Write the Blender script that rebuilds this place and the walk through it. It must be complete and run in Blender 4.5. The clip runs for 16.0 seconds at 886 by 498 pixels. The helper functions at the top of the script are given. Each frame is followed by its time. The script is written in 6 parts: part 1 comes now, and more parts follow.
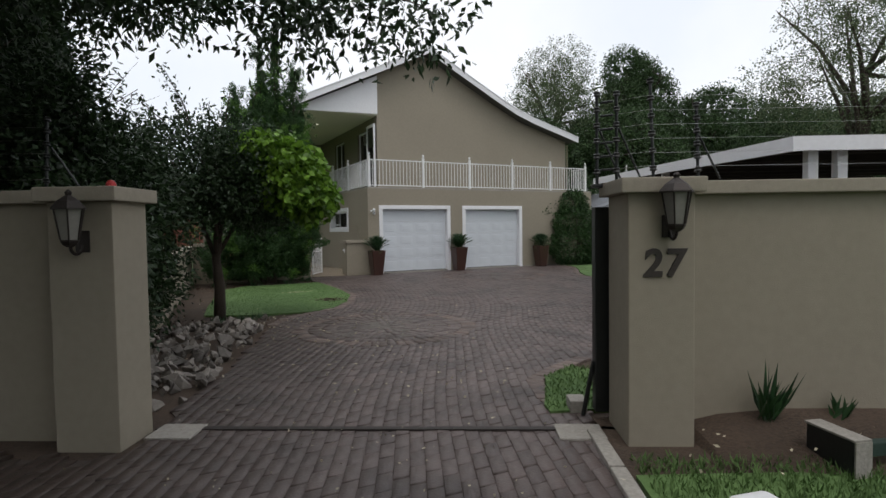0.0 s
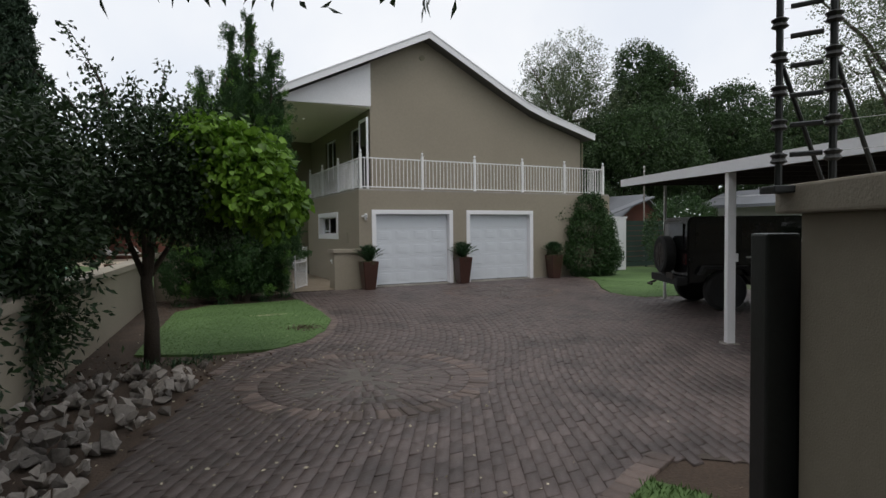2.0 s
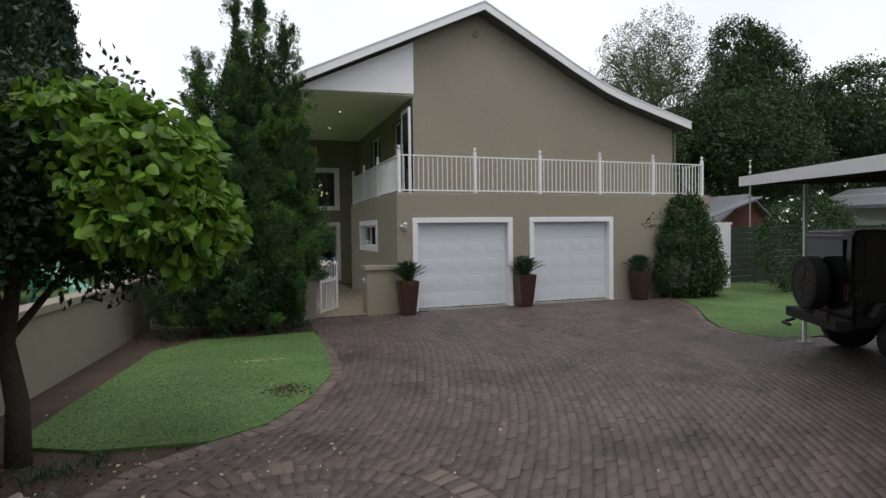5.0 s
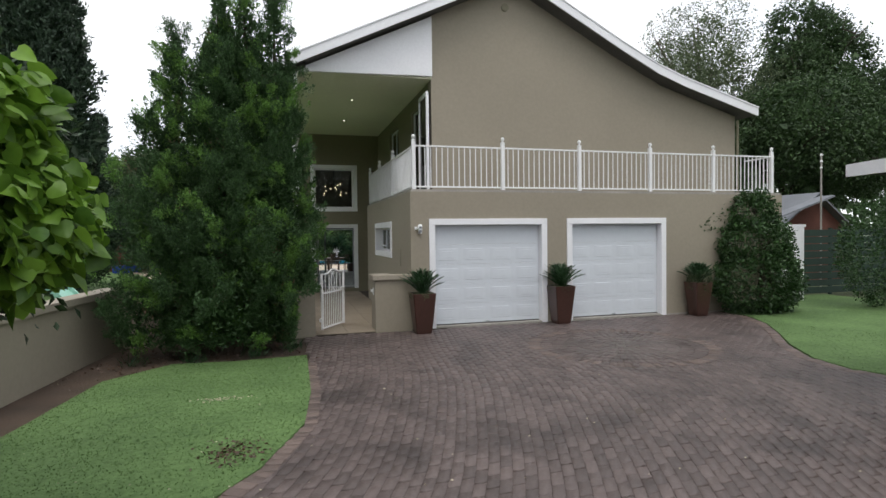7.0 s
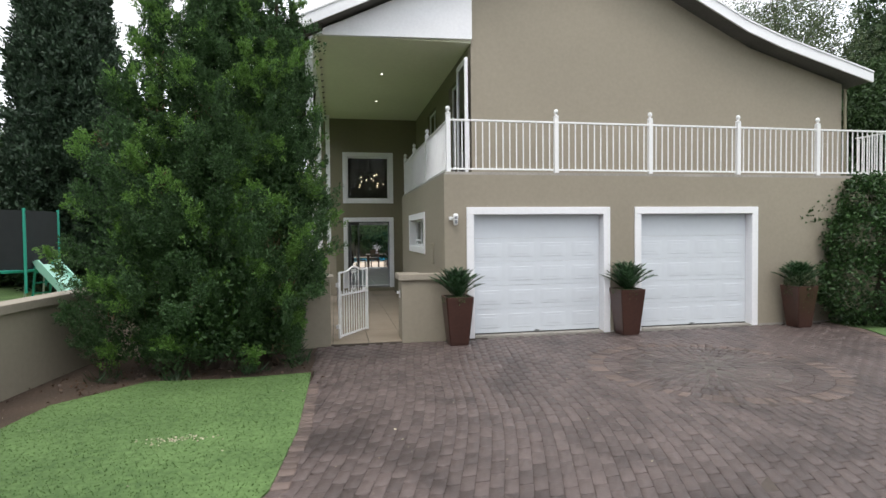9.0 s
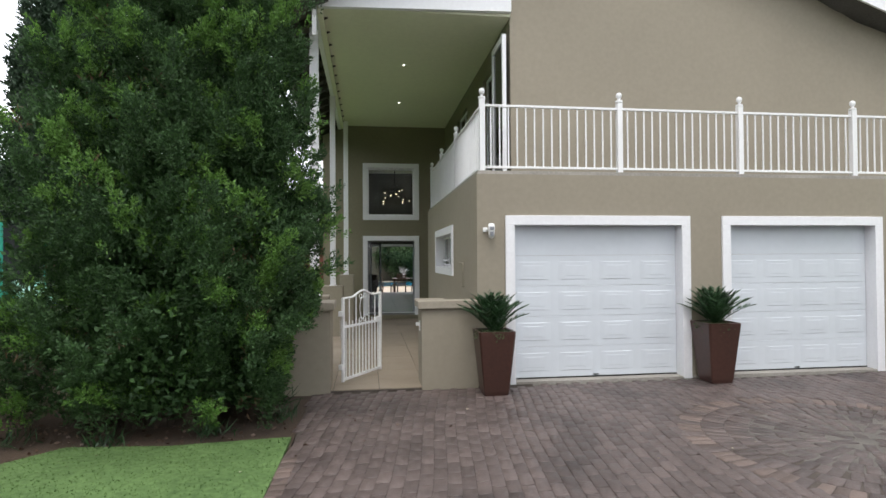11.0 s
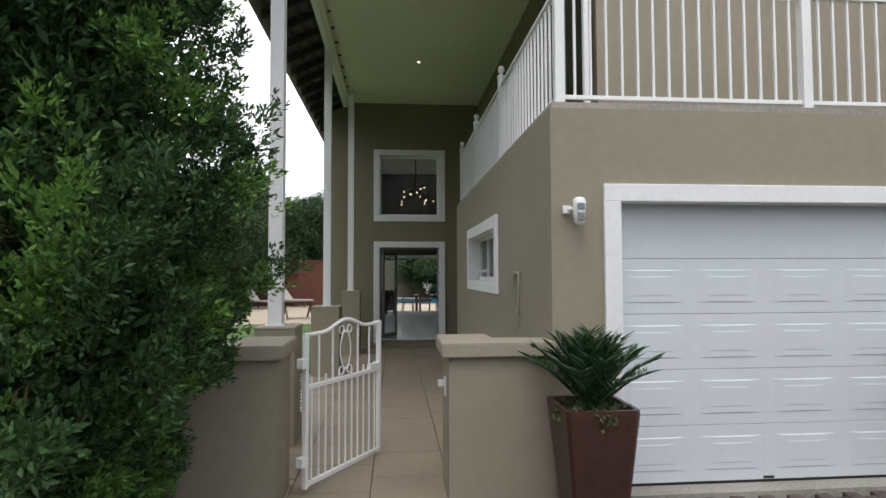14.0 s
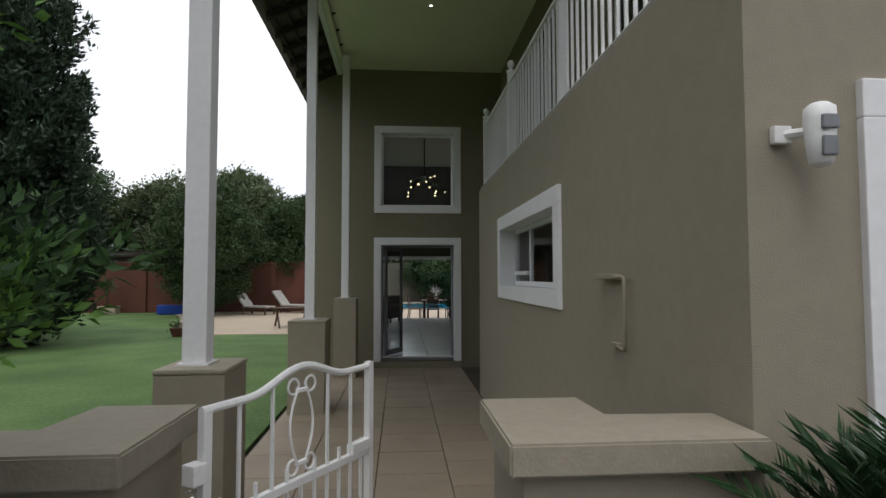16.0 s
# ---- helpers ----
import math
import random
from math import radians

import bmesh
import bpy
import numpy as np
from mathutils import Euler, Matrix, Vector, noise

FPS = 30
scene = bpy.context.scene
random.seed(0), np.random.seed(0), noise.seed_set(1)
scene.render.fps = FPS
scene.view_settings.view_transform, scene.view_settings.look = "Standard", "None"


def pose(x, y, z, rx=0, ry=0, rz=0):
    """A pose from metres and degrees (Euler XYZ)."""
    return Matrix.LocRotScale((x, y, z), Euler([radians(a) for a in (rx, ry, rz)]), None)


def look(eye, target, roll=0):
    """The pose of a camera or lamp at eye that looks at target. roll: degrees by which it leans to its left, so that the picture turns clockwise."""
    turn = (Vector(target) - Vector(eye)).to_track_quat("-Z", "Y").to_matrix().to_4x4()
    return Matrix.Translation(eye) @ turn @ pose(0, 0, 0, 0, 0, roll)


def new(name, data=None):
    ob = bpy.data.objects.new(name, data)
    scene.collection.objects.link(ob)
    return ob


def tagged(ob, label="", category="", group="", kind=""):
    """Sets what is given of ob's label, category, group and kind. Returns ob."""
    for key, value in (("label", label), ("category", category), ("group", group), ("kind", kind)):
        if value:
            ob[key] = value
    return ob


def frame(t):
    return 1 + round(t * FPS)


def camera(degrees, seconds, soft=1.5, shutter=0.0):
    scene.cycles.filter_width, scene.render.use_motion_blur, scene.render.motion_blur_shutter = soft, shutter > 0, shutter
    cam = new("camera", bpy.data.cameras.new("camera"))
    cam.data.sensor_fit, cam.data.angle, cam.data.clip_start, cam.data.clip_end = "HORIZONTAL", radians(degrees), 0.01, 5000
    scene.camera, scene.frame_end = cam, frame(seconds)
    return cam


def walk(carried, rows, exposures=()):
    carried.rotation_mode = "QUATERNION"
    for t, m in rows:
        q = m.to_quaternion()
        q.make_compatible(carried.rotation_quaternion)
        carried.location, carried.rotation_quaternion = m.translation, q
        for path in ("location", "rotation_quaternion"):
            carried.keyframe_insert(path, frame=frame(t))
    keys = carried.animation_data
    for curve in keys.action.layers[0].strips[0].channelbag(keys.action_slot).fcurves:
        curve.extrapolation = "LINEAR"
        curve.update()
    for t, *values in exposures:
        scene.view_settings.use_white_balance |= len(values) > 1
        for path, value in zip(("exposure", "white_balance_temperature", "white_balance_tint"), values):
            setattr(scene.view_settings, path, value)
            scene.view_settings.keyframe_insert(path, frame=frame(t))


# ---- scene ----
cam = camera(76.5, 16.0)
PATH = [
    (0, (0.04, 0.009, 1.516), (0.947, 1.79, 1.44), -0.8),
    (0.5, (0.291, 0.527, 1.585), (1.198, 2.308, 1.509), -0.6),
    (1, (0.528, 1.064, 1.622), (1.44, 2.843, 1.549), -0.7),
    (1.5, (0.809, 1.568, 1.658), (1.722, 3.346, 1.588), -0.6),
    (2, (1.088, 2.053, 1.686), (1.99, 3.836, 1.617), -0.6),
    (2.5, (1.402, 2.512, 1.728), (2.284, 4.305, 1.661), -0.7),
    (3, (1.721, 2.931, 1.813), (2.562, 4.744, 1.745), -0.8),
    (3.5, (2.0, 3.332, 1.857), (2.786, 5.169, 1.79), -0.8),
    (4, (2.312, 3.738, 1.888), (3.048, 5.596, 1.823), -0.8),
    (6.5, (3.552, 5.961, 1.991), (4.128, 7.876, 1.935), -0.7),
    (7, (3.778, 6.399, 1.967), (4.322, 8.322, 1.915), -0.7),
    (7.5, (4.002, 6.846, 1.95), (4.512, 8.78, 1.901), -0.7),
    (8, (4.216, 7.298, 1.948), (4.688, 9.241, 1.894), -0.6),
    (8.5, (4.338, 7.761, 1.906), (4.759, 9.716, 1.851), -0.6),
    (9, (4.45, 8.212, 1.86), (4.825, 10.176, 1.801), -0.6),
    (11.5, (4.915, 10.864, 1.69), (5.161, 12.848, 1.748), -0.2),
    (12, (4.985, 11.453, 1.669), (5.212, 13.439, 1.742), -0.0),
    (12.5, (5.051, 12.028, 1.663), (5.26, 14.016, 1.743), 0.1),
    (13, (5.11, 12.633, 1.658), (5.307, 14.622, 1.743), 0.1),
    (13.5, (5.126, 13.189, 1.65), (5.308, 15.179, 1.738), -0.0),
    (14, (5.156, 13.737, 1.634), (5.329, 15.728, 1.723), -0.2),
    (14.5, (5.147, 14.361, 1.654), (5.317, 16.351, 1.744), -0.1),
    (15, (5.152, 14.928, 1.653), (5.32, 16.918, 1.749), -0.1),
    (15.5, (5.174, 15.472, 1.648), (5.338, 17.463, 1.745), 0.0),
    (16, (5.169, 16.007, 1.639), (5.322, 17.998, 1.739), -0.1),
]
EXPOSURES = [(0, 0.05), (2, -0.08), (4, -0.05), (6.5, 0.42), (7, 0.53), (8, 0.82), (9, 0.98), (11.5, 1.0), (12.5, 0.98), (13.5, 0.8), (15, 0.43), (16, 0.22)]
walk(cam, [(t, look(eye, target, roll)) for t, eye, target, roll in PATH], EXPOSURES)

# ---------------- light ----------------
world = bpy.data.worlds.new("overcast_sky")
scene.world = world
world.use_nodes = True
wn, wl = world.node_tree.nodes, world.node_tree.links
sky = wn.new("ShaderNodeTexSky")
sky.sky_type, sky.sun_disc = "NISHITA", False
sky.sun_elevation, sky.sun_rotation = radians(55), radians(200)
wco = wn.new("ShaderNodeTexCoord")
cloud = wn.new("ShaderNodeTexNoise")
cloud.inputs["Scale"].default_value, cloud.inputs["Detail"].default_value = 2.2, 5
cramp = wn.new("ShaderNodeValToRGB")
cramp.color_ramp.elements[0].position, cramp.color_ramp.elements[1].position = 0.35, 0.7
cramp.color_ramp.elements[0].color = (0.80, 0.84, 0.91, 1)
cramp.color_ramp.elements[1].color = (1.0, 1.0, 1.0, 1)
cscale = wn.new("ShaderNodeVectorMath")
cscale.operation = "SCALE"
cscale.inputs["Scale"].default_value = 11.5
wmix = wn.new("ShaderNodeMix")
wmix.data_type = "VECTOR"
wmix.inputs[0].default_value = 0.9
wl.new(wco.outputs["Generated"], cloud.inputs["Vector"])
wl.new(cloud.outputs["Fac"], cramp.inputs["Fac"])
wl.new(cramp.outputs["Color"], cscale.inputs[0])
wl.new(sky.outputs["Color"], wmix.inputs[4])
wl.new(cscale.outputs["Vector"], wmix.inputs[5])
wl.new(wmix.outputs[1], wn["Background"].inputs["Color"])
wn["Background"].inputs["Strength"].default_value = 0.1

sun = new("sun", bpy.data.lights.new("sun", "SUN"))
sun.data.energy, sun.data.angle, sun.data.color = 0.8, radians(25), (1.0, 0.96, 0.9)
sun.matrix_world = look((0, 0, 30), (4.5, 14, 0))

rng = np.random.default_rng(7)


# ---------------- materials ----------------
def mat(name, base, rough=0.7, vary=0.25, scale=6.0, bump=0.15, bump_scale=60.0, metal=0.0, island=0.0, objrand=0.0, tint=None, spec=0.5, stain=0.0):
    """Base colour broken by a broad and a fine noise, with fine relief."""
    m = bpy.data.materials.new(name)
    m.use_nodes = True
    n, l = m.node_tree.nodes, m.node_tree.links
    p = n["Principled BSDF"]
    p.inputs["Roughness"].default_value, p.inputs["Metallic"].default_value = rough, metal
    p.inputs["Specular IOR Level"].default_value = spec
    co = n.new("ShaderNodeTexCoord")
    geo = n.new("ShaderNodeNewGeometry")
    a, b = n.new("ShaderNodeTexNoise"), n.new("ShaderNodeTexNoise")
    a.inputs["Scale"].default_value, a.inputs["Detail"].default_value = scale * 0.25, 4
    b.inputs["Scale"].default_value, b.inputs["Detail"].default_value = scale * 6, 3
    l.new(geo.outputs["Position"], a.inputs["Vector"])
    l.new(geo.outputs["Position"], b.inputs["Vector"])
    add = n.new("ShaderNodeMath")
    add.operation = "ADD"
    l.new(a.outputs["Fac"], add.inputs[0])
    l.new(b.outputs["Fac"], add.inputs[1])
    last = add.outputs[0]
    for weight, out in ((island, geo.outputs["Random Per Island"]), (objrand, n.new("ShaderNodeObjectInfo").outputs["Random"])):
        if weight:
            k = n.new("ShaderNodeMath")
            k.operation = "MULTIPLY_ADD"
            l.new(out, k.inputs[0])
            k.inputs[1].default_value = weight
            l.new(last, k.inputs[2])
            last = k.outputs[0]
    rest = island + objrand
    rng_ = n.new("ShaderNodeMapRange")
    rng_.inputs["From Min"].default_value, rng_.inputs["From Max"].default_value = 0.65, 1.35 + rest
    l.new(last, rng_.inputs["Value"])
    mix = n.new("ShaderNodeMix")
    mix.data_type = "RGBA"
    lo = [c * (1 - vary) for c in base]
    hi = [min(1, c * (1 + vary)) for c in (tint or base)]
    mix.inputs[6].default_value, mix.inputs[7].default_value = (*lo, 1), (*hi, 1)
    l.new(rng_.outputs[0], mix.inputs[0])
    out = mix.outputs[2]
    if stain:
        s = n.new("ShaderNodeTexNoise")
        s.inputs["Scale"].default_value, s.inputs["Detail"].default_value, s.inputs["Distortion"].default_value = 1.1, 6, 0.4
        l.new(geo.outputs["Position"], s.inputs["Vector"])
        sr = n.new("ShaderNodeMapRange")
        sr.inputs["From Min"].default_value, sr.inputs["From Max"].default_value = 0.5, 0.68
        sr.inputs["To Min"].default_value, sr.inputs["To Max"].default_value = 0, stain
        l.new(s.outputs["Fac"], sr.inputs["Value"])
        dark = n.new("ShaderNodeMix")
        dark.data_type = "RGBA"
        dark.inputs[7].default_value = (*[c * 0.4 for c in base], 1)
        l.new(sr.outputs[0], dark.inputs[0])
        l.new(out, dark.inputs[6])
        out = dark.outputs[2]
    l.new(out, p.inputs["Base Color"])
    if bump:
        t = n.new("ShaderNodeTexNoise")
        t.inputs["Scale"].default_value, t.inputs["Detail"].default_value = bump_scale, 4
        l.new(geo.outputs["Position"], t.inputs["Vector"])
        bp = n.new("ShaderNodeBump")
        bp.inputs["Strength"].default_value, bp.inputs["Distance"].default_value = bump, 0.01
        l.new(t.outputs["Fac"], bp.inputs["Height"])
        l.new(bp.outputs["Normal"], p.inputs["Normal"])
    return m


def leaf_mat(name, dark, light, rough=0.45, through_light=0.25):
    m = mat(name, dark, rough, 0.25, 3.0, 0.0, island=1.6, tint=light, spec=0.35)
    n, l = m.node_tree.nodes, m.node_tree.links
    p = n["Principled BSDF"]
    tr, mx = n.new("ShaderNodeBsdfTranslucent"), n.new("ShaderNodeMixShader")
    src = p.inputs["Base Color"].links[0].from_socket
    l.new(src, tr.inputs["Color"])
    mx.inputs[0].default_value = through_light
    l.new(p.outputs[0], mx.inputs[1])
    l.new(tr.outputs[0], mx.inputs[2])
    l.new(mx.outputs[0], n["Material Output"].inputs["Surface"])
    return m


def glass_mat(name, tint, alpha_rough=0.02):
    m = bpy.data.materials.new(name)
    m.use_nodes = True
    p = m.node_tree.nodes["Principled BSDF"]
    p.inputs["Base Color"].default_value = (*tint, 1)
    p.inputs["Roughness"].default_value = alpha_rough
    p.inputs["Transmission Weight"].default_value = 1.0
    p.inputs["IOR"].default_value = 1.1
    return m


def lamp_mat(name, colour, strength):
    m = bpy.data.materials.new(name)
    m.use_nodes = True
    p = m.node_tree.nodes["Principled BSDF"]
    p.inputs["Emission Color"].default_value, p.inputs["Emission Strength"].default_value = (*colour, 1), strength
    return m


PLASTER = mat("taupe_plaster", (0.282, 0.248, 0.192), 0.85, 0.07, 2.5, 0.25, 140)
PLASTER_CAP = mat("taupe_coping", (0.30, 0.265, 0.21), 0.8, 0.10, 4, 0.25, 90)
# The same taupe plaster with the veranda's shade put into its colour.
PLASTER_SHADED = mat("shaded_taupe_plaster", (0.205, 0.187, 0.127), 0.85, 0.07, 2.5, 0.25, 140)
WHITE = mat("white_paint", (0.78, 0.78, 0.80), 0.5, 0.05, 4, 0.05, 80)
WHITE_STEEL = mat("white_enamelled_steel", (0.78, 0.78, 0.78), 0.4, 0.06, 8, 0.05, 60)
DOOR_WHITE = mat("white_sectional_door", (0.60, 0.635, 0.675), 0.45, 0.03, 1.5, 0.03, 120)
CEILING = mat("cream_ceiling_board", (0.72, 0.72, 0.57), 0.8, 0.05, 2, 0.05, 60)
ROOF = mat("grey_concrete_tile", (0.10, 0.095, 0.09), 0.85, 0.3, 6, 0.3, 40)
TIMBER = mat("dark_roof_timber", (0.035, 0.028, 0.022), 0.8, 0.3, 8, 0.2, 60)
PAVER = mat("brown_clay_paver", (0.082, 0.062, 0.057), 0.5, 0.3, 4, 0.5, 70, island=0.7, tint=(0.112, 0.085, 0.078), stain=0.7)
PAVER_PART = mat("brown_clay_paver_near", (0.082, 0.062, 0.057), 0.5, 0.3, 4, 0.5, 70, objrand=0.7, tint=(0.112, 0.085, 0.078), stain=0.7)


def washed_dirt(m):
    """Brown soil washed from the rockery over the edge of the drive, thinning away from the bed."""
    n, l = m.node_tree.nodes, m.node_tree.links
    p = n["Principled BSDF"]
    src = p.inputs["Base Color"].links[0].from_socket
    geo, sep, noise = n.new("ShaderNodeNewGeometry"), n.new("ShaderNodeSeparateXYZ"), n.new("ShaderNodeTexNoise")
    across = n.new("ShaderNodeVectorMath")
    across.operation = "DOT_PRODUCT"
    across.inputs[1].default_value = (0.932, -0.363, 0)
    noise.inputs["Scale"].default_value, noise.inputs["Detail"].default_value = 2.6, 6
    l.new(geo.outputs["Position"], across.inputs[0])
    l.new(geo.outputs["Position"], sep.inputs[0])
    l.new(geo.outputs["Position"], noise.inputs["Vector"])
    add = n.new("ShaderNodeMath")
    add.operation = "MULTIPLY_ADD"
    add.inputs[1].default_value = 1.4
    l.new(noise.outputs["Fac"], add.inputs[0])
    l.new(across.outputs["Value"], add.inputs[2])
    edge, end, both, mix = n.new("ShaderNodeMapRange"), n.new("ShaderNodeMapRange"), n.new("ShaderNodeMath"), n.new("ShaderNodeMix")
    for node, a, b, c in ((edge, -1.25, 0.6, 0.85), (end, 9.4, 10.6, 1.0)):
        node.inputs["From Min"].default_value, node.inputs["From Max"].default_value = a, b
        node.inputs["To Min"].default_value, node.inputs["To Max"].default_value = c, 0.0
    l.new(add.outputs[0], edge.inputs["Value"])
    l.new(sep.outputs["Y"], end.inputs["Value"])
    both.operation = "MULTIPLY"
    l.new(edge.outputs[0], both.inputs[0])
    l.new(end.outputs[0], both.inputs[1])
    mix.data_type = "RGBA"
    mix.inputs[7].default_value = (0.040, 0.027, 0.020, 1)
    l.new(both.outputs[0], mix.inputs[0])
    l.new(src, mix.inputs[6])
    l.new(mix.outputs[2], p.inputs["Base Color"])


washed_dirt(PAVER)
washed_dirt(PAVER_PART)
PAVER_RED = mat("reddish_clay_paver", (0.104, 0.076, 0.065), 0.6, 0.35, 5, 0.4, 90, island=0.9, tint=(0.145, 0.106, 0.090), stain=0.4)
JOINT = mat("sandy_joint", (0.075, 0.060, 0.050), 0.95, 0.35, 10, 0.5, 160)
JOINT_PALE = mat("pale_mortar", (0.12, 0.108, 0.095), 0.95, 0.35, 10, 0.5, 160)
SLAB = mat("tan_paving_slab", (0.27, 0.22, 0.165), 0.6, 0.16, 3, 0.2, 70, objrand=0.6, stain=0.25)
SOIL = mat("dark_garden_soil", (0.060, 0.040, 0.027), 0.95, 0.45, 7, 0.9, 45)
GROUND = mat("grassy_soil", (0.06, 0.075, 0.03), 0.95, 0.4, 2, 0.7, 30)
LAWN = mat("lawn_turf", (0.058, 0.122, 0.028), 0.9, 0.28, 3, 0.4, 90, tint=(0.100, 0.170, 0.052))
BLADE = mat("grass_blade", (0.062, 0.128, 0.030), 0.85, 0.2, 3, 0.0, island=0.5, tint=(0.102, 0.170, 0.052))
STONE = mat("grey_rubble_stone", (0.125, 0.110, 0.097), 0.9, 0.45, 6, 0.8, 30, objrand=1.2, tint=(0.25, 0.225, 0.20), stain=0.5)
BLACK = mat("black_steel", (0.012, 0.014, 0.014), 0.45, 0.3, 6, 0.1, 60)
BLACK_CAR = mat("black_car_paint", (0.006, 0.006, 0.007), 0.22, 0.2, 3, 0.0)
RUBBER = mat("black_rubber", (0.014, 0.014, 0.014), 0.85, 0.3, 10, 0.4, 60)
DARK_GLASS = mat("dark_tinted_glass", (0.012, 0.014, 0.014), 0.05, 0.1, 2, 0.0)
CHROME = mat("bright_steel", (0.5, 0.5, 0.5), 0.3, 0.1, 10, 0.0, metal=1.0)
RED_PLASTIC = mat("red_plastic", (0.45, 0.02, 0.02), 0.35, 0.1, 8, 0.0)
DARK_RED = mat("dark_red_lens", (0.035, 0.004, 0.004), 0.25, 0.1, 8, 0.0)
POT = mat("brown_glazed_fibre", (0.052, 0.022, 0.016), 0.33, 0.25, 4, 0.06, 30)
BARK = mat("dark_bark", (0.05, 0.038, 0.028), 0.95, 0.4, 14, 1.0, 40)
REDWALL = mat("red_brown_brick_wall", (0.13, 0.05, 0.035), 0.9, 0.25, 5, 0.5, 30)
GREENFENCE = mat("dark_green_panel", (0.018, 0.04, 0.03), 0.7, 0.25, 5, 0.2, 40)
SHEET = mat("grey_roof_sheet", (0.20, 0.21, 0.23), 0.6, 0.15, 4, 0.1, 40)
CONCRETE = mat("grey_concrete", (0.30, 0.28, 0.25), 0.9, 0.25, 6, 0.4, 60)
PATIO = mat("sand_coloured_paving", (0.46, 0.38, 0.29), 0.8, 0.12, 3, 0.2, 60)
TILE = mat("white_floor_tile", (0.66, 0.67, 0.69), 0.12, 0.06, 3, 0.0, objrand=0.4)
GROUT = mat("grey_grout", (0.20, 0.20, 0.20), 0.9, 0.1, 6, 0.0)
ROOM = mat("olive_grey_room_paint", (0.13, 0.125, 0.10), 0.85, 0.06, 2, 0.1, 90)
WOOD = mat("dark_stained_wood", (0.075, 0.042, 0.024), 0.5, 0.3, 10, 0.2, 40)
WICKER = mat("dark_brown_upholstery", (0.055, 0.04, 0.034), 0.8, 0.25, 20, 0.4, 60)
CLOTH = mat("pale_striped_cushion", (0.5, 0.48, 0.45), 0.9, 0.15, 16, 0.2, 60)
BLUE = mat("blue_plastic", (0.02, 0.07, 0.40), 0.4, 0.15, 6, 0.0)
WATER = mat("pool_water", (0.03, 0.26, 0.42), 0.06, 0.15, 4, 0.25, 6)
TEAL = mat("teal_plastic", (0.03, 0.30, 0.22), 0.4, 0.1, 6, 0.0)
MINT = mat("mint_slide_plastic", (0.28, 0.52, 0.42), 0.35, 0.1, 6, 0.0)
NET = mat("black_net", (0.016, 0.018, 0.020), 0.9, 0.2, 20, 0.2, 90)
NUMBER = mat("bronze_number", (0.030, 0.022, 0.018), 0.5, 0.3, 12, 0.1)
IRON = mat("weathered_iron", (0.035, 0.028, 0.025), 0.55, 0.3, 20, 0.2, metal=0.5)
OPAL = mat("frosted_lamp_glass", (0.22, 0.21, 0.19), 0.25, 0.1, 6, 0.0)
LITTER = mat("pale_fallen_petal", (0.50, 0.45, 0.33), 0.8, 0.3, 6, 0.0, island=1.0)
PANE = glass_mat("clear_pane", (0.86, 0.9, 0.9))
GLOW = lamp_mat("warm_bulb", (1.0, 0.78, 0.45), 2.2)
SPOT = lamp_mat("downlight_glow", (1.0, 0.93, 0.8), 3.0)

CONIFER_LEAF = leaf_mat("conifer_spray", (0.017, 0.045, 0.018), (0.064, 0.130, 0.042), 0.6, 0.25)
CONIFER_TIP = leaf_mat("conifer_spray_tip", (0.066, 0.152, 0.032), (0.140, 0.270, 0.054), 0.55, 0.3)
CONIFER_DRY = leaf_mat("dry_conifer_twig", (0.060, 0.035, 0.020), (0.13, 0.08, 0.045), 0.8, 0.1)
CONIFER_FAR = leaf_mat("far_conifer_spray", (0.014, 0.030, 0.018), (0.040, 0.070, 0.038), 0.6, 0.1)
VINE_LEAF = leaf_mat("bright_vine_leaf", (0.036, 0.100, 0.012), (0.175, 0.315, 0.036), 0.42, 0.35)
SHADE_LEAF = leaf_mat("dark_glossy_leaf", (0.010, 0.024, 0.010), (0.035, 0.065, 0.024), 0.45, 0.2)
TREE_LEAF = leaf_mat("mid_green_leaf", (0.014, 0.036, 0.012), (0.055, 0.100, 0.032), 0.5, 0.2)
PALE_LEAF = leaf_mat("grey_green_leaf", (0.045, 0.070, 0.030), (0.110, 0.145, 0.070), 0.55, 0.25)
IVY_LEAF = leaf_mat("ivy_leaf", (0.012, 0.035, 0.012), (0.050, 0.105, 0.030), 0.4, 0.2)
CYCAD_LEAF = leaf_mat("cycad_frond", (0.012, 0.038, 0.014), (0.035, 0.085, 0.030), 0.4, 0.15)


# ---------------- builders ----------------
def thing(name, label, category, m=None, group="", kind=""):
    ob = new(name)
    ob.empty_display_size = 0.2
    if m is not None:
        ob.matrix_world = m
    return tagged(ob, label, category, group, kind)


def mesh_of(bm, name, material, smooth=False):
    me = bpy.data.meshes.new(name)
    bmesh.ops.recalc_face_normals(bm, faces=bm.faces)
    bm.to_mesh(me)
    bm.free()
    if smooth:
        for f in me.polygons:
            f.use_smooth = True
    me.materials.append(material)
    return me


def part(name, bm, material, parent=None, label="", smooth=False):
    me = bm if isinstance(bm, bpy.types.Mesh) else mesh_of(bm, name, material, smooth)
    ob = new(name, me)
    if parent is not None:
        ob.parent = parent
    return tagged(ob, label)


def solid(name, bm, material, label, category, kind="structure", m=None, smooth=False):
    ob = new(name, bm if isinstance(bm, bpy.types.Mesh) else mesh_of(bm, name, material, smooth))
    if m is not None:
        ob.matrix_world = m
    return tagged(ob, label, category, "", kind)


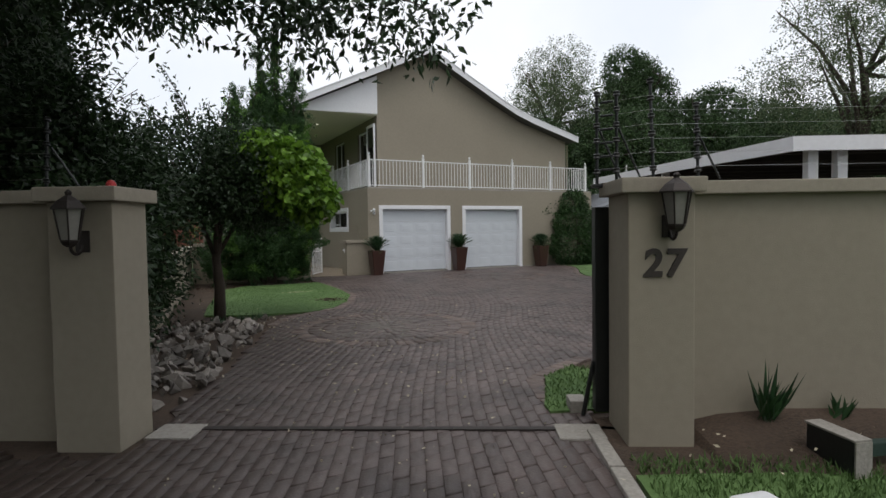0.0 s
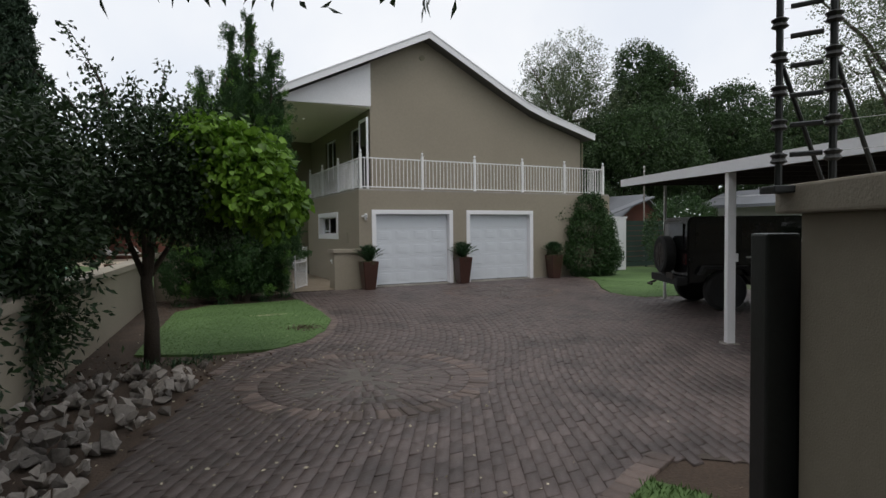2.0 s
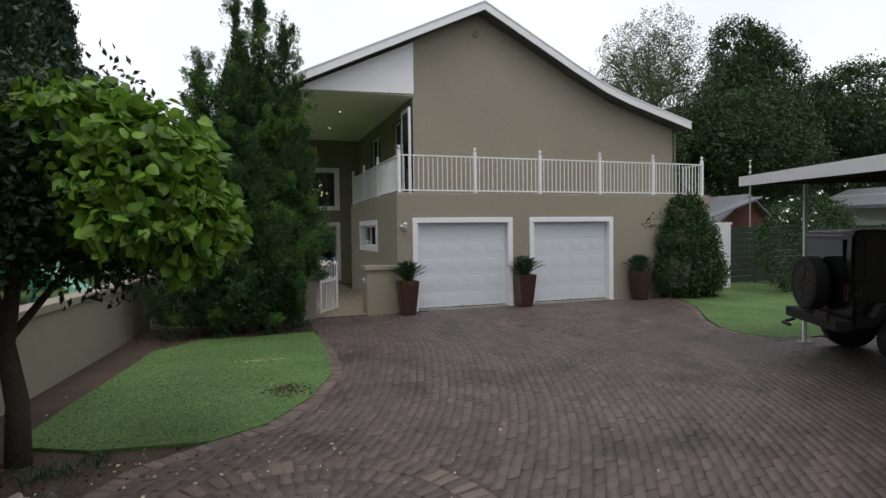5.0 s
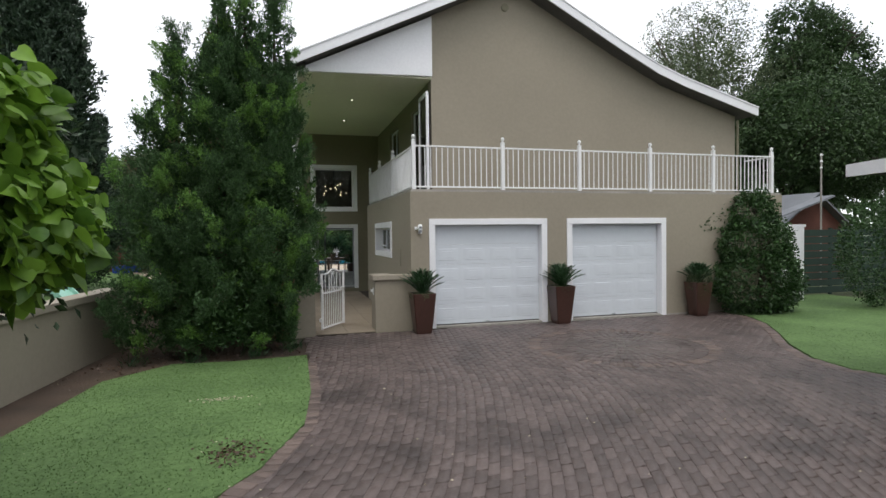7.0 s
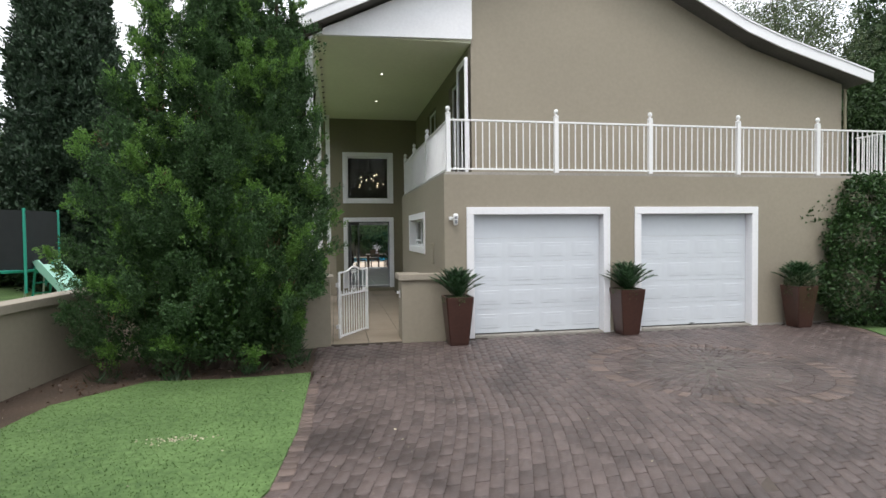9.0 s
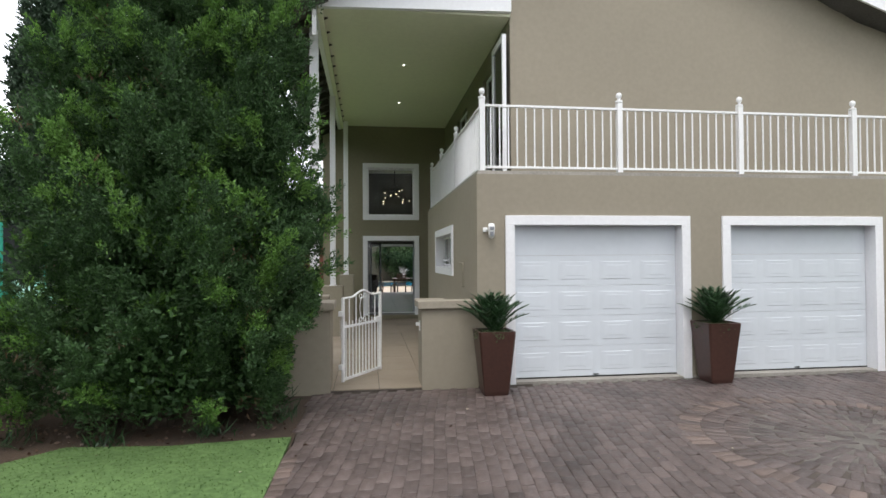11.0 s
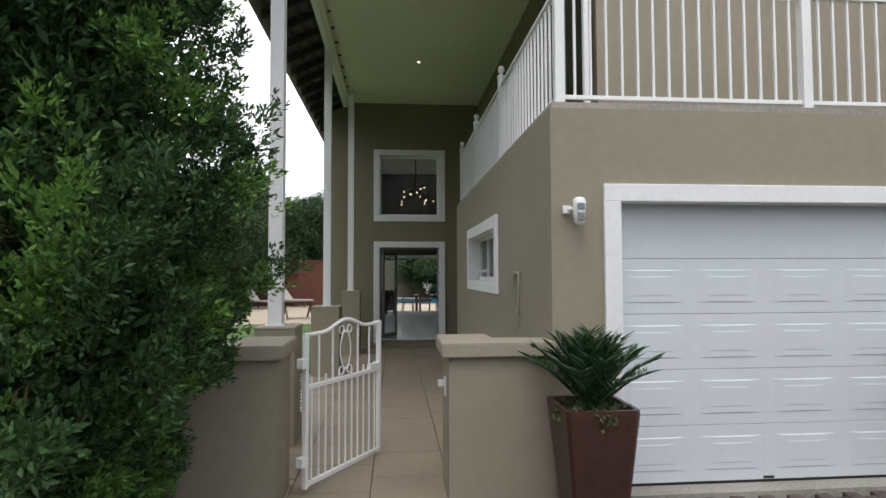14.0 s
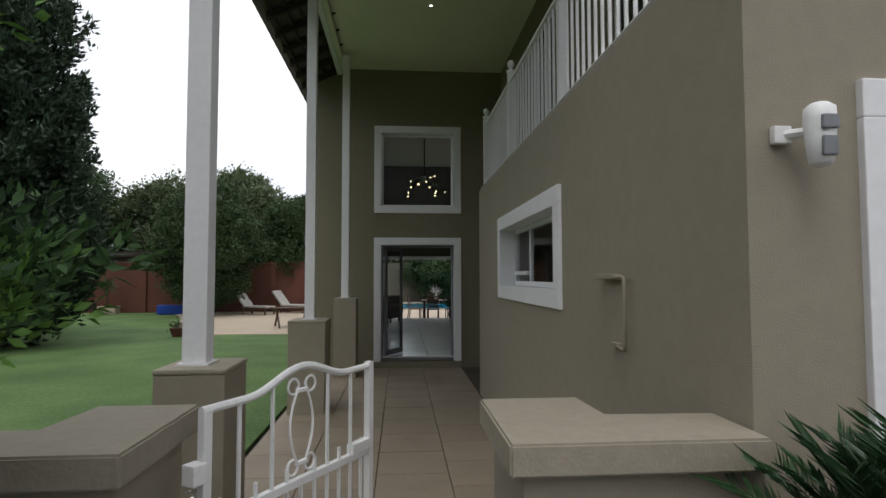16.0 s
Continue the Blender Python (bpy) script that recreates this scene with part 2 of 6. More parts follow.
def box(x0, x1, y0, y1, z0, z1, bevel=0.0, bm=None):
    out = bm or bmesh.new()
    r = bmesh.ops.create_cube(out, size=1.0, matrix=Matrix.Translation(((x0 + x1) / 2, (y0 + y1) / 2, (z0 + z1) / 2)) @ Matrix.Diagonal((abs(x1 - x0), abs(y1 - y0), abs(z1 - z0), 1)))
    if bevel:
        edges = list({e for v in r["verts"] for e in v.link_edges})
        bmesh.ops.bevel(out, geom=edges, offset=bevel, segments=2, affect="EDGES", profile=0.6)
    return out


def rod(a, b, r, bm=None, sides=8, r2=None):
    """A round bar from a to b."""
    out = bm or bmesh.new()
    a, b = Vector(a), Vector(b)
    d = b - a
    m = Matrix.Translation((a + b) / 2) @ d.to_track_quat("Z", "Y").to_matrix().to_4x4()
    bmesh.ops.create_cone(out, cap_ends=True, segments=sides, radius1=r, radius2=r if r2 is None else r2, depth=d.length, matrix=m)
    return out


def ball(c, r, bm=None, squash=1.0, u=10, v=7):
    out = bm or bmesh.new()
    bmesh.ops.create_uvsphere(out, u_segments=u, v_segments=v, radius=r, matrix=Matrix.Translation(c) @ Matrix.Diagonal((1, 1, squash, 1)))
    return out


def prism(points, axis, lo, hi):
    """A flat outline pushed from lo to hi along an axis (0 x, 1 y, 2 z)."""
    bm = bmesh.new()

    def place(p, h):
        c = list(p)
        c.insert(axis, h)
        return c
    a = [bm.verts.new(place(p, lo)) for p in points]
    b = [bm.verts.new(place(p, hi)) for p in points]
    bm.faces.new(a)
    bm.faces.new(b[::-1])
    for i in range(len(points)):
        j = (i + 1) % len(points)
        bm.faces.new((a[i], a[j], b[j], b[i]))
    return bm


def lathe(profile, sides=24, bm=None, centre=(0, 0, 0)):
    out = bm or bmesh.new()
    rings = []
    for r, z in profile:
        rings.append([out.verts.new((centre[0] + r * math.cos(2 * math.pi * i / sides), centre[1] + r * math.sin(2 * math.pi * i / sides), centre[2] + z)) for i in range(sides)])
    for a, b in zip(rings, rings[1:]):
        for i in range(sides):
            j = (i + 1) % sides
            out.faces.new((a[i], a[j], b[j], b[i]))
    out.faces.new(rings[0])
    out.faces.new(rings[-1])
    return out


def tube(points, radii, bm=None, sides=7):
    """A bent, tapering stem."""
    out = bm or bmesh.new()
    pts = [Vector(p) for p in points]
    rings = []
    for i, p in enumerate(pts):
        d = (pts[min(i + 1, len(pts) - 1)] - pts[max(i - 1, 0)]).normalized()
        x = d.cross(Vector((0.31, 0.95, 0.05))).normalized()
        y = d.cross(x)
        rings.append([out.verts.new(p + radii[i] * (math.cos(k * 2 * math.pi / sides) * x + math.sin(k * 2 * math.pi / sides) * y)) for k in range(sides)])
    for a, b in zip(rings, rings[1:]):
        for k in range(sides):
            j = (k + 1) % sides
            out.faces.new((a[k], a[j], b[j], b[k]))
    out.faces.new(rings[0])
    out.faces.new(rings[-1])
    return out


def raw_mesh(name, verts, faces, material, per=4):
    """A large mesh from arrays; every face has the same number of corners."""
    me = bpy.data.meshes.new(name)
    verts, faces = np.asarray(verts, np.float32), np.asarray(faces, np.int32)
    me.vertices.add(len(verts))
    me.vertices.foreach_set("co", verts.ravel())
    me.loops.add(faces.size)
    me.loops.foreach_set("vertex_index", faces.ravel())
    me.polygons.add(len(faces))
    me.polygons.foreach_set("loop_start", np.arange(0, faces.size, per, dtype=np.int32))
    me.update(calc_edges=True)
    me.materials.append(material)
    return me


def unit(v):
    return v / np.maximum(np.linalg.norm(v, axis=-1, keepdims=True), 1e-9)


def leaves(name, at, way, length, width, material, fold=0.25):
    """Folded pointed leaves at the points, each along its way."""
    n = len(at)
    way = unit(way)
    side = unit(np.cross(way, rng.normal(size=(n, 3))))
    up = np.cross(side, way)
    L = length * rng.uniform(0.6, 1.25, (n, 1))
    W = width * rng.uniform(0.7, 1.2, (n, 1))
    mid = at + way * L * 0.45
    v = np.stack([at, mid + side * W * 0.5 + up * W * fold, at + way * L, mid - side * W * 0.5 + up * W * fold], 1).reshape(-1, 3)
    k = np.arange(n)[:, None] * 4
    f = np.concatenate([k + [0, 1, 2], k + [0, 2, 3]], 1).reshape(-1, 3)
    return raw_mesh(name, v, f, material, 3)


def round_leaves(name, at, way, length, width, material):
    """Broad heart-shaped leaves, creased along the middle."""
    n = len(at)
    way = unit(way)
    side = unit(np.cross(way, rng.normal(size=(n, 3))))
    up = np.cross(side, way)
    L = length * rng.uniform(0.6, 1.25, (n, 1))
    W = width * rng.uniform(0.75, 1.2, (n, 1))
    shape = ((0.0, 0.0, 0.0), (-0.08, 0.28, 0.05), (0.12, 0.5, 0.12), (0.45, 0.46, 0.10), (0.75, 0.24, 0.02), (1.0, 0.0, -0.12), (0.75, -0.24, 0.02), (0.45, -0.46, 0.10), (0.12, -0.5, 0.12), (-0.08, -0.28, 0.05), (0.4, 0.0, 0.0))
    v = np.stack([at + way * L * a + side * W * b + up * W * c for a, b, c in shape], 1).reshape(-1, 3)
    k = np.arange(n)[:, None] * 11
    f = np.concatenate([k + [10, i, (i + 1) % 10] for i in range(10)], 1).reshape(-1, 3)
    return raw_mesh(name, v, f, material, 3)


def on_blobs(blobs, n, thick=0.35):
    """Points in the outer shell of a union of ellipsoids (centre, radii), and the way outward."""
    c = np.array([b[0] for b in blobs], float)
    r = np.array([b[1] for b in blobs], float)
    w = (r[:, 0] * r[:, 1] + r[:, 1] * r[:, 2] + r[:, 0] * r[:, 2])
    i = rng.choice(len(blobs), n * 2, p=w / w.sum())
    d = unit(rng.normal(size=(n * 2, 3)))
    depth = 1 - thick * rng.random((n * 2, 1)) ** 1.6
    p = c[i] + d * r[i] * depth
    deep = ((((p[:, None] - c[None]) / r[None]) ** 2).sum(-1) < (1 - thick) ** 2 * 0.9).any(1)
    keep = np.flatnonzero(~deep)[:n]
    return p[keep], unit(d[keep] / r[i][keep])


def clumps(at, way, per, spread):
    """Round each point a clump of per points."""
    p = np.repeat(at, per, 0) + rng.normal(size=(len(at) * per, 3)) * spread
    w = unit(np.repeat(way, per, 0) + rng.normal(size=(len(at) * per, 3)) * 0.8)
    return p, w


def tree(name, label, base, height, trunk_r, blobs, n, per, spread, leaf, width, material, limbs=6, category="tree", droop=0.2, thick=0.4, core=0):
    """Tapered trunk with limbs that reach into the crown's masses, and a crown of many leaves. Blobs are in the tree's own place."""
    ob = thing(name, label, category, Matrix.Translation(base))
    wob = [Vector((0.10 * trunk_r * rng.normal() * 5, 0.10 * trunk_r * rng.normal() * 5, height * k / 4)) for k in range(5)]
    wob[0] = Vector((0, 0, -0.05))
    bm = tube(wob, [trunk_r * (1.25 - 0.2 * k) for k in range(5)], sides=9)
    part("trunk", bm, BARK, ob, smooth=True)
    for k in range(limbs):
        c, r = blobs[k % len(blobs)]
        tip = Vector(c) + Vector((rng.normal() * r[0] * 0.45, rng.normal() * r[1] * 0.45, r[2] * rng.uniform(-0.1, 0.6)))
        start = wob[2 + k % 3]
        half = start.lerp(tip, 0.5) + Vector((rng.normal() * 0.1, rng.normal() * 0.1, 0.12 * (tip - start).length))
        bm = tube([start, half, tip], [trunk_r * 0.5, trunk_r * 0.3, trunk_r * 0.1], sides=6)
        for q in range(4):
            e = tip + Vector(rng.normal(size=3)) * max(r) * 0.16
            tube([half.lerp(tip, 0.3 + 0.2 * q), half.lerp(e, 0.7), e], [trunk_r * 0.16, trunk_r * 0.1, trunk_r * 0.03], bm, 5)
        part("limb", bm, BARK, ob, smooth=True)
    p, w = on_blobs(blobs, n, thick)
    p, w = clumps(p, w, per, spread)
    w[:, 2] -= droop
    part("crown", leaves("crown", p, w, leaf, width, material), material, ob)
    if core:
        p, w = on_blobs([(c, [q * 0.86 for q in r]) for c, r in blobs], core, 0.5)
        part("inner_crown", leaves("inner_crown", p, rng.normal(size=p.shape), leaf * 3.5, leaf * 2.6, material), material, ob)
    return ob


# ---------------- ground ----------------
bm = bmesh.new()
bmesh.ops.create_grid(bm, x_segments=2, y_segments=2, size=1500)
solid("ground", bm, GROUND, "wide grassy soil that reaches the horizon", "ground", m=Matrix.Translation((0, 0, -0.06)))

U, V = Vector((0.872, -0.489, 0)), Vector((0.489, 0.872, 0))
GATE = Matrix(((U.x, V.x, 0, 1.5), (U.y, V.y, 0, 3.9), (0, 0, 1, 0), (0, 0, 0, 1)))


def gate_xy(u, v):
    return (1.5 + u * U.x + v * V.x, 3.9 + u * U.y + v * V.y)


LAWN_LEFT = [(0.75, 10.8), (1.5, 10.4), (2.5, 10.25), (3.05, 10.6), (3.55, 11.35), (3.95, 12.4), (4.07, 13.6), (4.10, 15.3), (4.10, 15.85), (3.0, 15.75), (2.1, 15.85), (1.35, 15.0), (1.1, 13.2), (0.9, 12.0)]
LAWN_RIGHT = [(14.0, 17.6), (14.0, 16.85), (13.5, 15.85), (12.85, 14.95), (12.1, 14.0), (11.55, 13.1), (11.42, 12.4), (11.6, 11.95), (12.2, 11.75), (14.0, 11.8), (17.0, 13.0), (19.5, 15.5), (19.5, 19.6), (14.0, 19.6)]
DRIVE = [gate_xy(1.5, -6.0), gate_xy(1.56, 0.0), gate_xy(1.58, 0.4), (3.05, 3.95), (3.35, 4.55), (4.0, 4.85), (4.4, 5.0), (5.3, 4.2), (9.5, 1.8), (22.0, 1.0), (22.0, 11.5), (14.0, 11.7), (12.2, 11.65), (11.5, 11.85), (11.32, 12.4), (11.45, 13.15), (12.0, 14.08), (12.78, 15.02), (13.42, 15.9), (13.9, 16.9), (13.9, 17.72), (4.12, 17.62),
         (4.14, 15.3), (4.11, 13.6), (4.0, 12.4), (3.6, 11.3), (3.1, 10.5), (2.5, 10.15), (1.95, 9.75), (1.63, 9.15), (1.25, 8.0), (0.75, 6.6), (0.45, 5.9), (0.1, 5.3), gate_xy(-1.72, 0.3), gate_xy(-1.72, -0.5), gate_xy(-3.2, -0.5), gate_xy(-3.4, -6.0)]


def inside(poly, x, y):
    hit = False
    for (x0, y0), (x1, y1) in zip(poly, poly[1:] + poly[:1]):
        if (y0 > y) != (y1 > y) and x < (x1 - x0) * (y - y0) / (y1 - y0) + x0:
            hit = not hit
    return hit


def sheet(poly, z0, z1):
    bm = prism(poly, 2, z0, z1)
    bmesh.ops.triangulate(bm, faces=bm.faces)
    return bm


solid("garden_bed", sheet([(-7, 4), (8.6, 0.4), (9.0, 2.5), (4.12, 5.2), (4.12, 17.62), (-7, 17.62)], -0.05, -0.02), SOIL, "dark brown bare garden soil with scattered leaf litter", "soil")
road = solid("driveway", sheet(DRIVE, -0.04, -0.008), JOINT, "brown clay brick driveway with sunken sandy joints", "driveway")
lawn_a = solid("lawn", sheet(LAWN_LEFT, -0.03, 0.015), LAWN, "short bright green lawn with a bare patch", "lawn")
lawn_b = solid("lawn", sheet(LAWN_RIGHT, -0.03, 0.015), LAWN, "short bright green lawn with a curved brick edge", "lawn")
garden = solid("back_lawn", sheet([(-30, 17.9), (3.7, 17.9), (3.75, 32.6), (-1.2, 32.6), (-3.6, 39.5), (-5.5, 43.4), (-30, 43.4)], -0.03, 0.0), LAWN, "wide mown green back garden lawn", "lawn")


solid("side_lawn", sheet([(-0.5, 9.0), (-0.05, 11.5), (0.72, 17.9), (-30, 17.9), (-30, 9.0)], -0.03, 0.0), LAWN, "mown green lawn beyond the low garden wall", "lawn")


def blades(name, poly, count, parent, h=0.02, z=0.012):
    xs, ys = [p[0] for p in poly], [p[1] for p in poly]
    pts = []
    while len(pts) < count:
        x, y = rng.uniform(min(xs), max(xs)), rng.uniform(min(ys), max(ys))
        x, y = x + rng.normal() * 0.03, y + rng.normal() * 0.03
        if inside(poly, x, y):
            pts.append((x, y, z))
    way = rng.normal(size=(count, 3)) * 0.5 + [0, 0, 1]
    tagged(part(name, leaves(name, np.array(pts), way, h, 0.012, BLADE), BLADE, parent), kind="stuff")


blades("grass", LAWN_LEFT, 15000, lawn_a, 0.016)
blades("grass", LAWN_RIGHT[1:11] + [(14, 15)], 3000, lawn_b, 0.016)

# ---------------- garage block ----------------
FY, SX, TOP = 17.75, 6.30, 2.86


def wall(name, bms, material, label, m=None):
    bmesh.ops.remove_doubles(bms, verts=bms.verts, dist=0.0005)
    return solid(name, bms, material, label, "wall", m=m)


bm = box(SX, 6.80, FY, FY + 0.25, -0.05, TOP)
box(9.27, 9.98, FY, FY + 0.25, -0.05, TOP, bm=bm)
box(12.35, 15.9, FY, FY + 0.25, -0.05, TOP, bm=bm)
box(6.80, 9.27, FY, FY + 0.25, 2.18, TOP, bm=bm)
box(9.98, 12.35, FY, FY + 0.25, 2.18, TOP, bm=bm)
wall("wall_garage_front", bm, PLASTER, "smooth taupe plastered garage wall with two door openings")
bm = box(SX, SX + 0.25, FY + 0.25, 19.98, -0.05, TOP)
box(SX, SX + 0.25, 22.18, 23.95, -0.05, TOP, bm=bm)
box(SX, SX + 0.25, 19.98, 22.18, -0.05, 1.53, bm=bm)
box(SX, SX + 0.25, 19.98, 22.18, 2.17, TOP, bm=bm)
wall("wall_garage_side", bm, PLASTER, "taupe plastered side wall with a small window")
bm = box(SX + 0.25, 15.9, 23.7, 23.95, -0.05, TOP)
box(15.65, 15.9, FY + 0.25, 23.7, -0.05, TOP, bm=bm)
wall("wall_garage_back", bm, PLASTER, "taupe plastered garage back wall")
solid("balcony_floor", box(SX + 0.02, 15.88, FY + 0.02, 23.93, TOP, TOP + 0.05), CONCRETE, "grey screeded balcony deck over the garage", "floor")
solid("garage_floor", box(SX + 0.25, 15.65, FY - 0.02, 23.7, -0.04, 0.03), CONCRETE, "grey concrete garage floor and door sill", "floor")

# upper storey with the gable
GY = 18.78
RIDGE = (8.92, 7.93)
gable = [(7.05, 2.91), (15.42, 2.91), (15.42, 5.02), (13.1, 5.70), (RIDGE[0], 7.80), (7.05, 6.90)]
wall("wall_gable", prism(gable, 1, GY, GY + 0.25), PLASTER, "tall taupe plastered gable wall under the roof")
# Upper and recess walls use the plaster copy whose colour holds the shade.
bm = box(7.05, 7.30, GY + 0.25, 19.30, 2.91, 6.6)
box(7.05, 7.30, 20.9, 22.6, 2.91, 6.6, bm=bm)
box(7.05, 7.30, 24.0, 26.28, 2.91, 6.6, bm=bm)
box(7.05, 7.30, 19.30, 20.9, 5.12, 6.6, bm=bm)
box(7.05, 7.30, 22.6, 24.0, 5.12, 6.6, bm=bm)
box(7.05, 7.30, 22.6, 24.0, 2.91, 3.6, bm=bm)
wall("wall_upper_side", bm, PLASTER_SHADED, "taupe upper wall along the balcony with a door and a window")
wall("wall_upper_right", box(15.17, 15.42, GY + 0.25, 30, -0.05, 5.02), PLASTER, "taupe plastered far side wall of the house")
wall("wall_recess", box(7.05, 7.30, 23.95, 26.28, -0.05, 2.91), PLASTER_SHADED, "taupe wall in the recess behind the garage")

BY = 26.28
# Same plaster as the front, coloured darker for the shade under the roof.
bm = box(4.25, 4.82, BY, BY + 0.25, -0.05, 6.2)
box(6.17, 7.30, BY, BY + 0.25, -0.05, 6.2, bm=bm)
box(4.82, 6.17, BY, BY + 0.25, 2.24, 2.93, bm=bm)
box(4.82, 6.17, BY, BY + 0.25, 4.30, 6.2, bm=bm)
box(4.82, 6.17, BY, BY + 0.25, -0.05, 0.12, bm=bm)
wall("wall_entrance", bm, PLASTER_SHADED, "taupe entrance wall, coloured darker for shade, with a glass door and a window above")


def trim(name, x0, x1, y0, y1, z0, z1, w, depth, label, along="x", sill=True, at=0.0):
    """A flat white plaster band round an opening, standing proud of the wall."""
    ob = thing(name, label, "trim", kind="structure")
    pieces = [("jamb", x0 - w, x0, z0, z1), ("jamb", x1, x1 + w, z0, z1), ("head", x0 - w, x1 + w, z1, z1 + w)]
    if sill:
        pieces.append(("sill", x0 - w, x1 + w, z0 - w, z0))
    for nm, a, b, c, d in pieces:
        part(nm, box(a, b, y0, y1, c, d, 0.006) if along == "x" else box(y0, y1, a, b, c, d, 0.006), WHITE, ob)
    return ob


trim("trim_garage_door", 6.82, 9.25, FY - 0.03, FY + 0.20, 0.0, 2.165, 0.13, 0, "white plaster band round the garage door", sill=False)
trim("trim_garage_door", 10.0, 12.33, FY - 0.03, FY + 0.20, 0.0, 2.165, 0.13, 0, "white plaster band round the garage door", sill=False)
trim("trim_entrance", 4.83, 6.16, BY - 0.03, BY + 0.12, 0.12, 2.23, 0.13, 0, "white plaster band round the entrance door", sill=False)
trim("trim_upper_window", 4.83, 6.16, BY - 0.03, BY + 0.12, 2.94, 4.29, 0.13, 0, "white plaster band round the upper window")
trim("trim_side_window", 20.0, 22.16, SX - 0.03, SX + 0.14, 1.55, 2.155, 0.14, 0, "broad white plaster band round the garage window", along="y")


def pressing(bm, x0, x1, z0, z1, y, deep, end, lip):
    """A raised field with steep lips above and below and long soft ends."""
    low = [bm.verts.new((x, y, z)) for x, z in ((x0, z0), (x1, z0), (x1, z1), (x0, z1))]
    top = [bm.verts.new((x, y - deep, z)) for x, z in ((x0 + end, z0 + lip), (x1 - end, z0 + lip), (x1 - end, z1 - lip), (x0 + end, z1 - lip))]
    bm.faces.new(top)
    for i in range(4):
        j = (i + 1) % 4
        bm.faces.new((low[i], low[j], top[j], top[i]))


def garage_door(x0, x1, name, label):
    ob = thing(name, label, "garage door", kind="structure")
    w, y = x1 - x0, FY + 0.15
    z0, h = 0.05, 0.424
    for k in range(5):
        a = z0 + k * h
        bm = box(x0 + 0.005, x1 - 0.005, y, y + 0.045, a + 0.0015, a + h - 0.0015, 0.003)
        if k < 4:
            for i in range(4):
                c, d = x0 + w * (i + 0.09) / 4, x0 + w * (i + 0.91) / 4
                pressing(bm, c, d, a + 0.085, a + h - 0.085, y, 0.006, 0.10, 0.009)
                pressing(bm, c + 0.07, d - 0.07, a + 0.135, a + h - 0.135, y - 0.006, 0.003, 0.10, 0.010)
        part("door_section", bm, DOOR_WHITE, ob)
    part("bottom_seal", box(x0, x1, y + 0.002, y + 0.04, 0.032, 0.052), RUBBER, ob, "black rubber seal")
    part("lock", box((x0 + x1) / 2 - 0.05, (x0 + x1) / 2 + 0.03, y - 0.012, y + 0.005, 0.062, 0.078), BLACK, ob, "small black bottom lock")
    return ob


garage_door(6.82, 9.25, "door_1", "closed white sectional garage door with embossed panels")
garage_door(10.0, 12.33, "door_2", "closed white sectional garage door with embossed panels")


def window(name, x0, x1, z0, z1, y, along, label, bars=(), fw=0.045, pane=PANE):
    ob = thing(name, label, "window", kind="structure")

    def bx(a, b, c, d, p, q):
        return box(a, b, p, q, c, d, 0.003) if along == "x" else box(p, q, a, b, c, d, 0.003)
    for a, b, c, d in ((x0, x0 + fw, z0, z1), (x1 - fw, x1, z0, z1), (x0 + fw, x1 - fw, z0, z0 + fw), (x0 + fw, x1 - fw, z1 - fw, z1)):
        part("window_frame", bx(a, b, c, d, y, y + 0.05), WHITE, ob)
    for c in bars:
        part("mullion", bx(c - fw / 2, c + fw / 2, z0 + fw, z1 - fw, y + 0.005, y + 0.045), WHITE, ob)
    edges = [x0 + fw, *bars, x1 - fw]
    for a, b in zip(edges, edges[1:]):
        g = part("pane", bx(a + 0.01, b - 0.01, z0 + fw, z1 - fw, y + 0.02, y + 0.026), pane, ob)
        g.visible_shadow = False
    return ob


window("window_1", 4.83, 6.16, 2.94, 4.29, BY + 0.12, "x", "fixed square upper window with a dark room behind", fw=0.04)
w2 = window("window_2", 20.0, 22.16, 1.55, 2.155, SX + 0.14, "y", "white framed garage window with a side casement", bars=(21.45,))
part("casement", box(SX + 0.12, SX + 0.15, 21.5, 22.1, 1.66, 1.70), WHITE, w2)
window("window_3", 22.6, 24.0, 3.6, 5.12, 7.12, "y", "white framed upper window along the balcony", bars=(23.3,))
window("door_3", 19.30, 20.9, 2.93, 5.12, 7.12, "y", "white framed sliding balcony door", bars=(20.1,))
dl = thing("door_4", "narrow white balcony door leaf standing open", "door", kind="structure")
part("door_leaf", box(6.945, 6.955, 18.82, 19.46, 2.98, 5.10), DARK_GLASS, dl)
for a, b, c, d in ((18.76, 18.82, 2.92, 5.20), (19.46, 19.52, 2.92, 5.20), (18.82, 19.46, 5.10, 5.20), (18.82, 19.46, 2.92, 2.98)):
    part("stile", box(6.92, 6.98, a, b, c, d, 0.003), WHITE, dl)

# glass entrance door leaf, standing open inwards
leaf = thing("door_5", "aluminium framed glass entrance door standing open", "door", pose(4.90, BY + 0.16, 0, 0, 0, 62), kind="structure")
for a, b, c, d in ((0, 0.06, 0.2, 2.2), (0.60, 0.66, 0.2, 2.2), (0.06, 0.60, 2.13, 2.2), (0.06, 0.60, 0.2, 0.30)):
    part("stile", box(a, b, -0.02, 0.02, c, d, 0.003), SHEET, leaf)
g = part("pane", box(0.06, 0.60, -0.004, 0.004, 0.30, 2.13), PANE, leaf)
g.visible_shadow = False
frame_in = thing("door_frame", "grey aluminium entrance door frame", "door frame", kind="structure")
for a, b, c, d in ((4.83, 4.87, 0.19, 2.23), (6.12, 6.16, 0.19, 2.23), (4.87, 6.12, 2.19, 2.23)):
    part("jamb", box(a, b, BY + 0.125, BY + 0.18, c, d, 0.003), SHEET, frame_in)

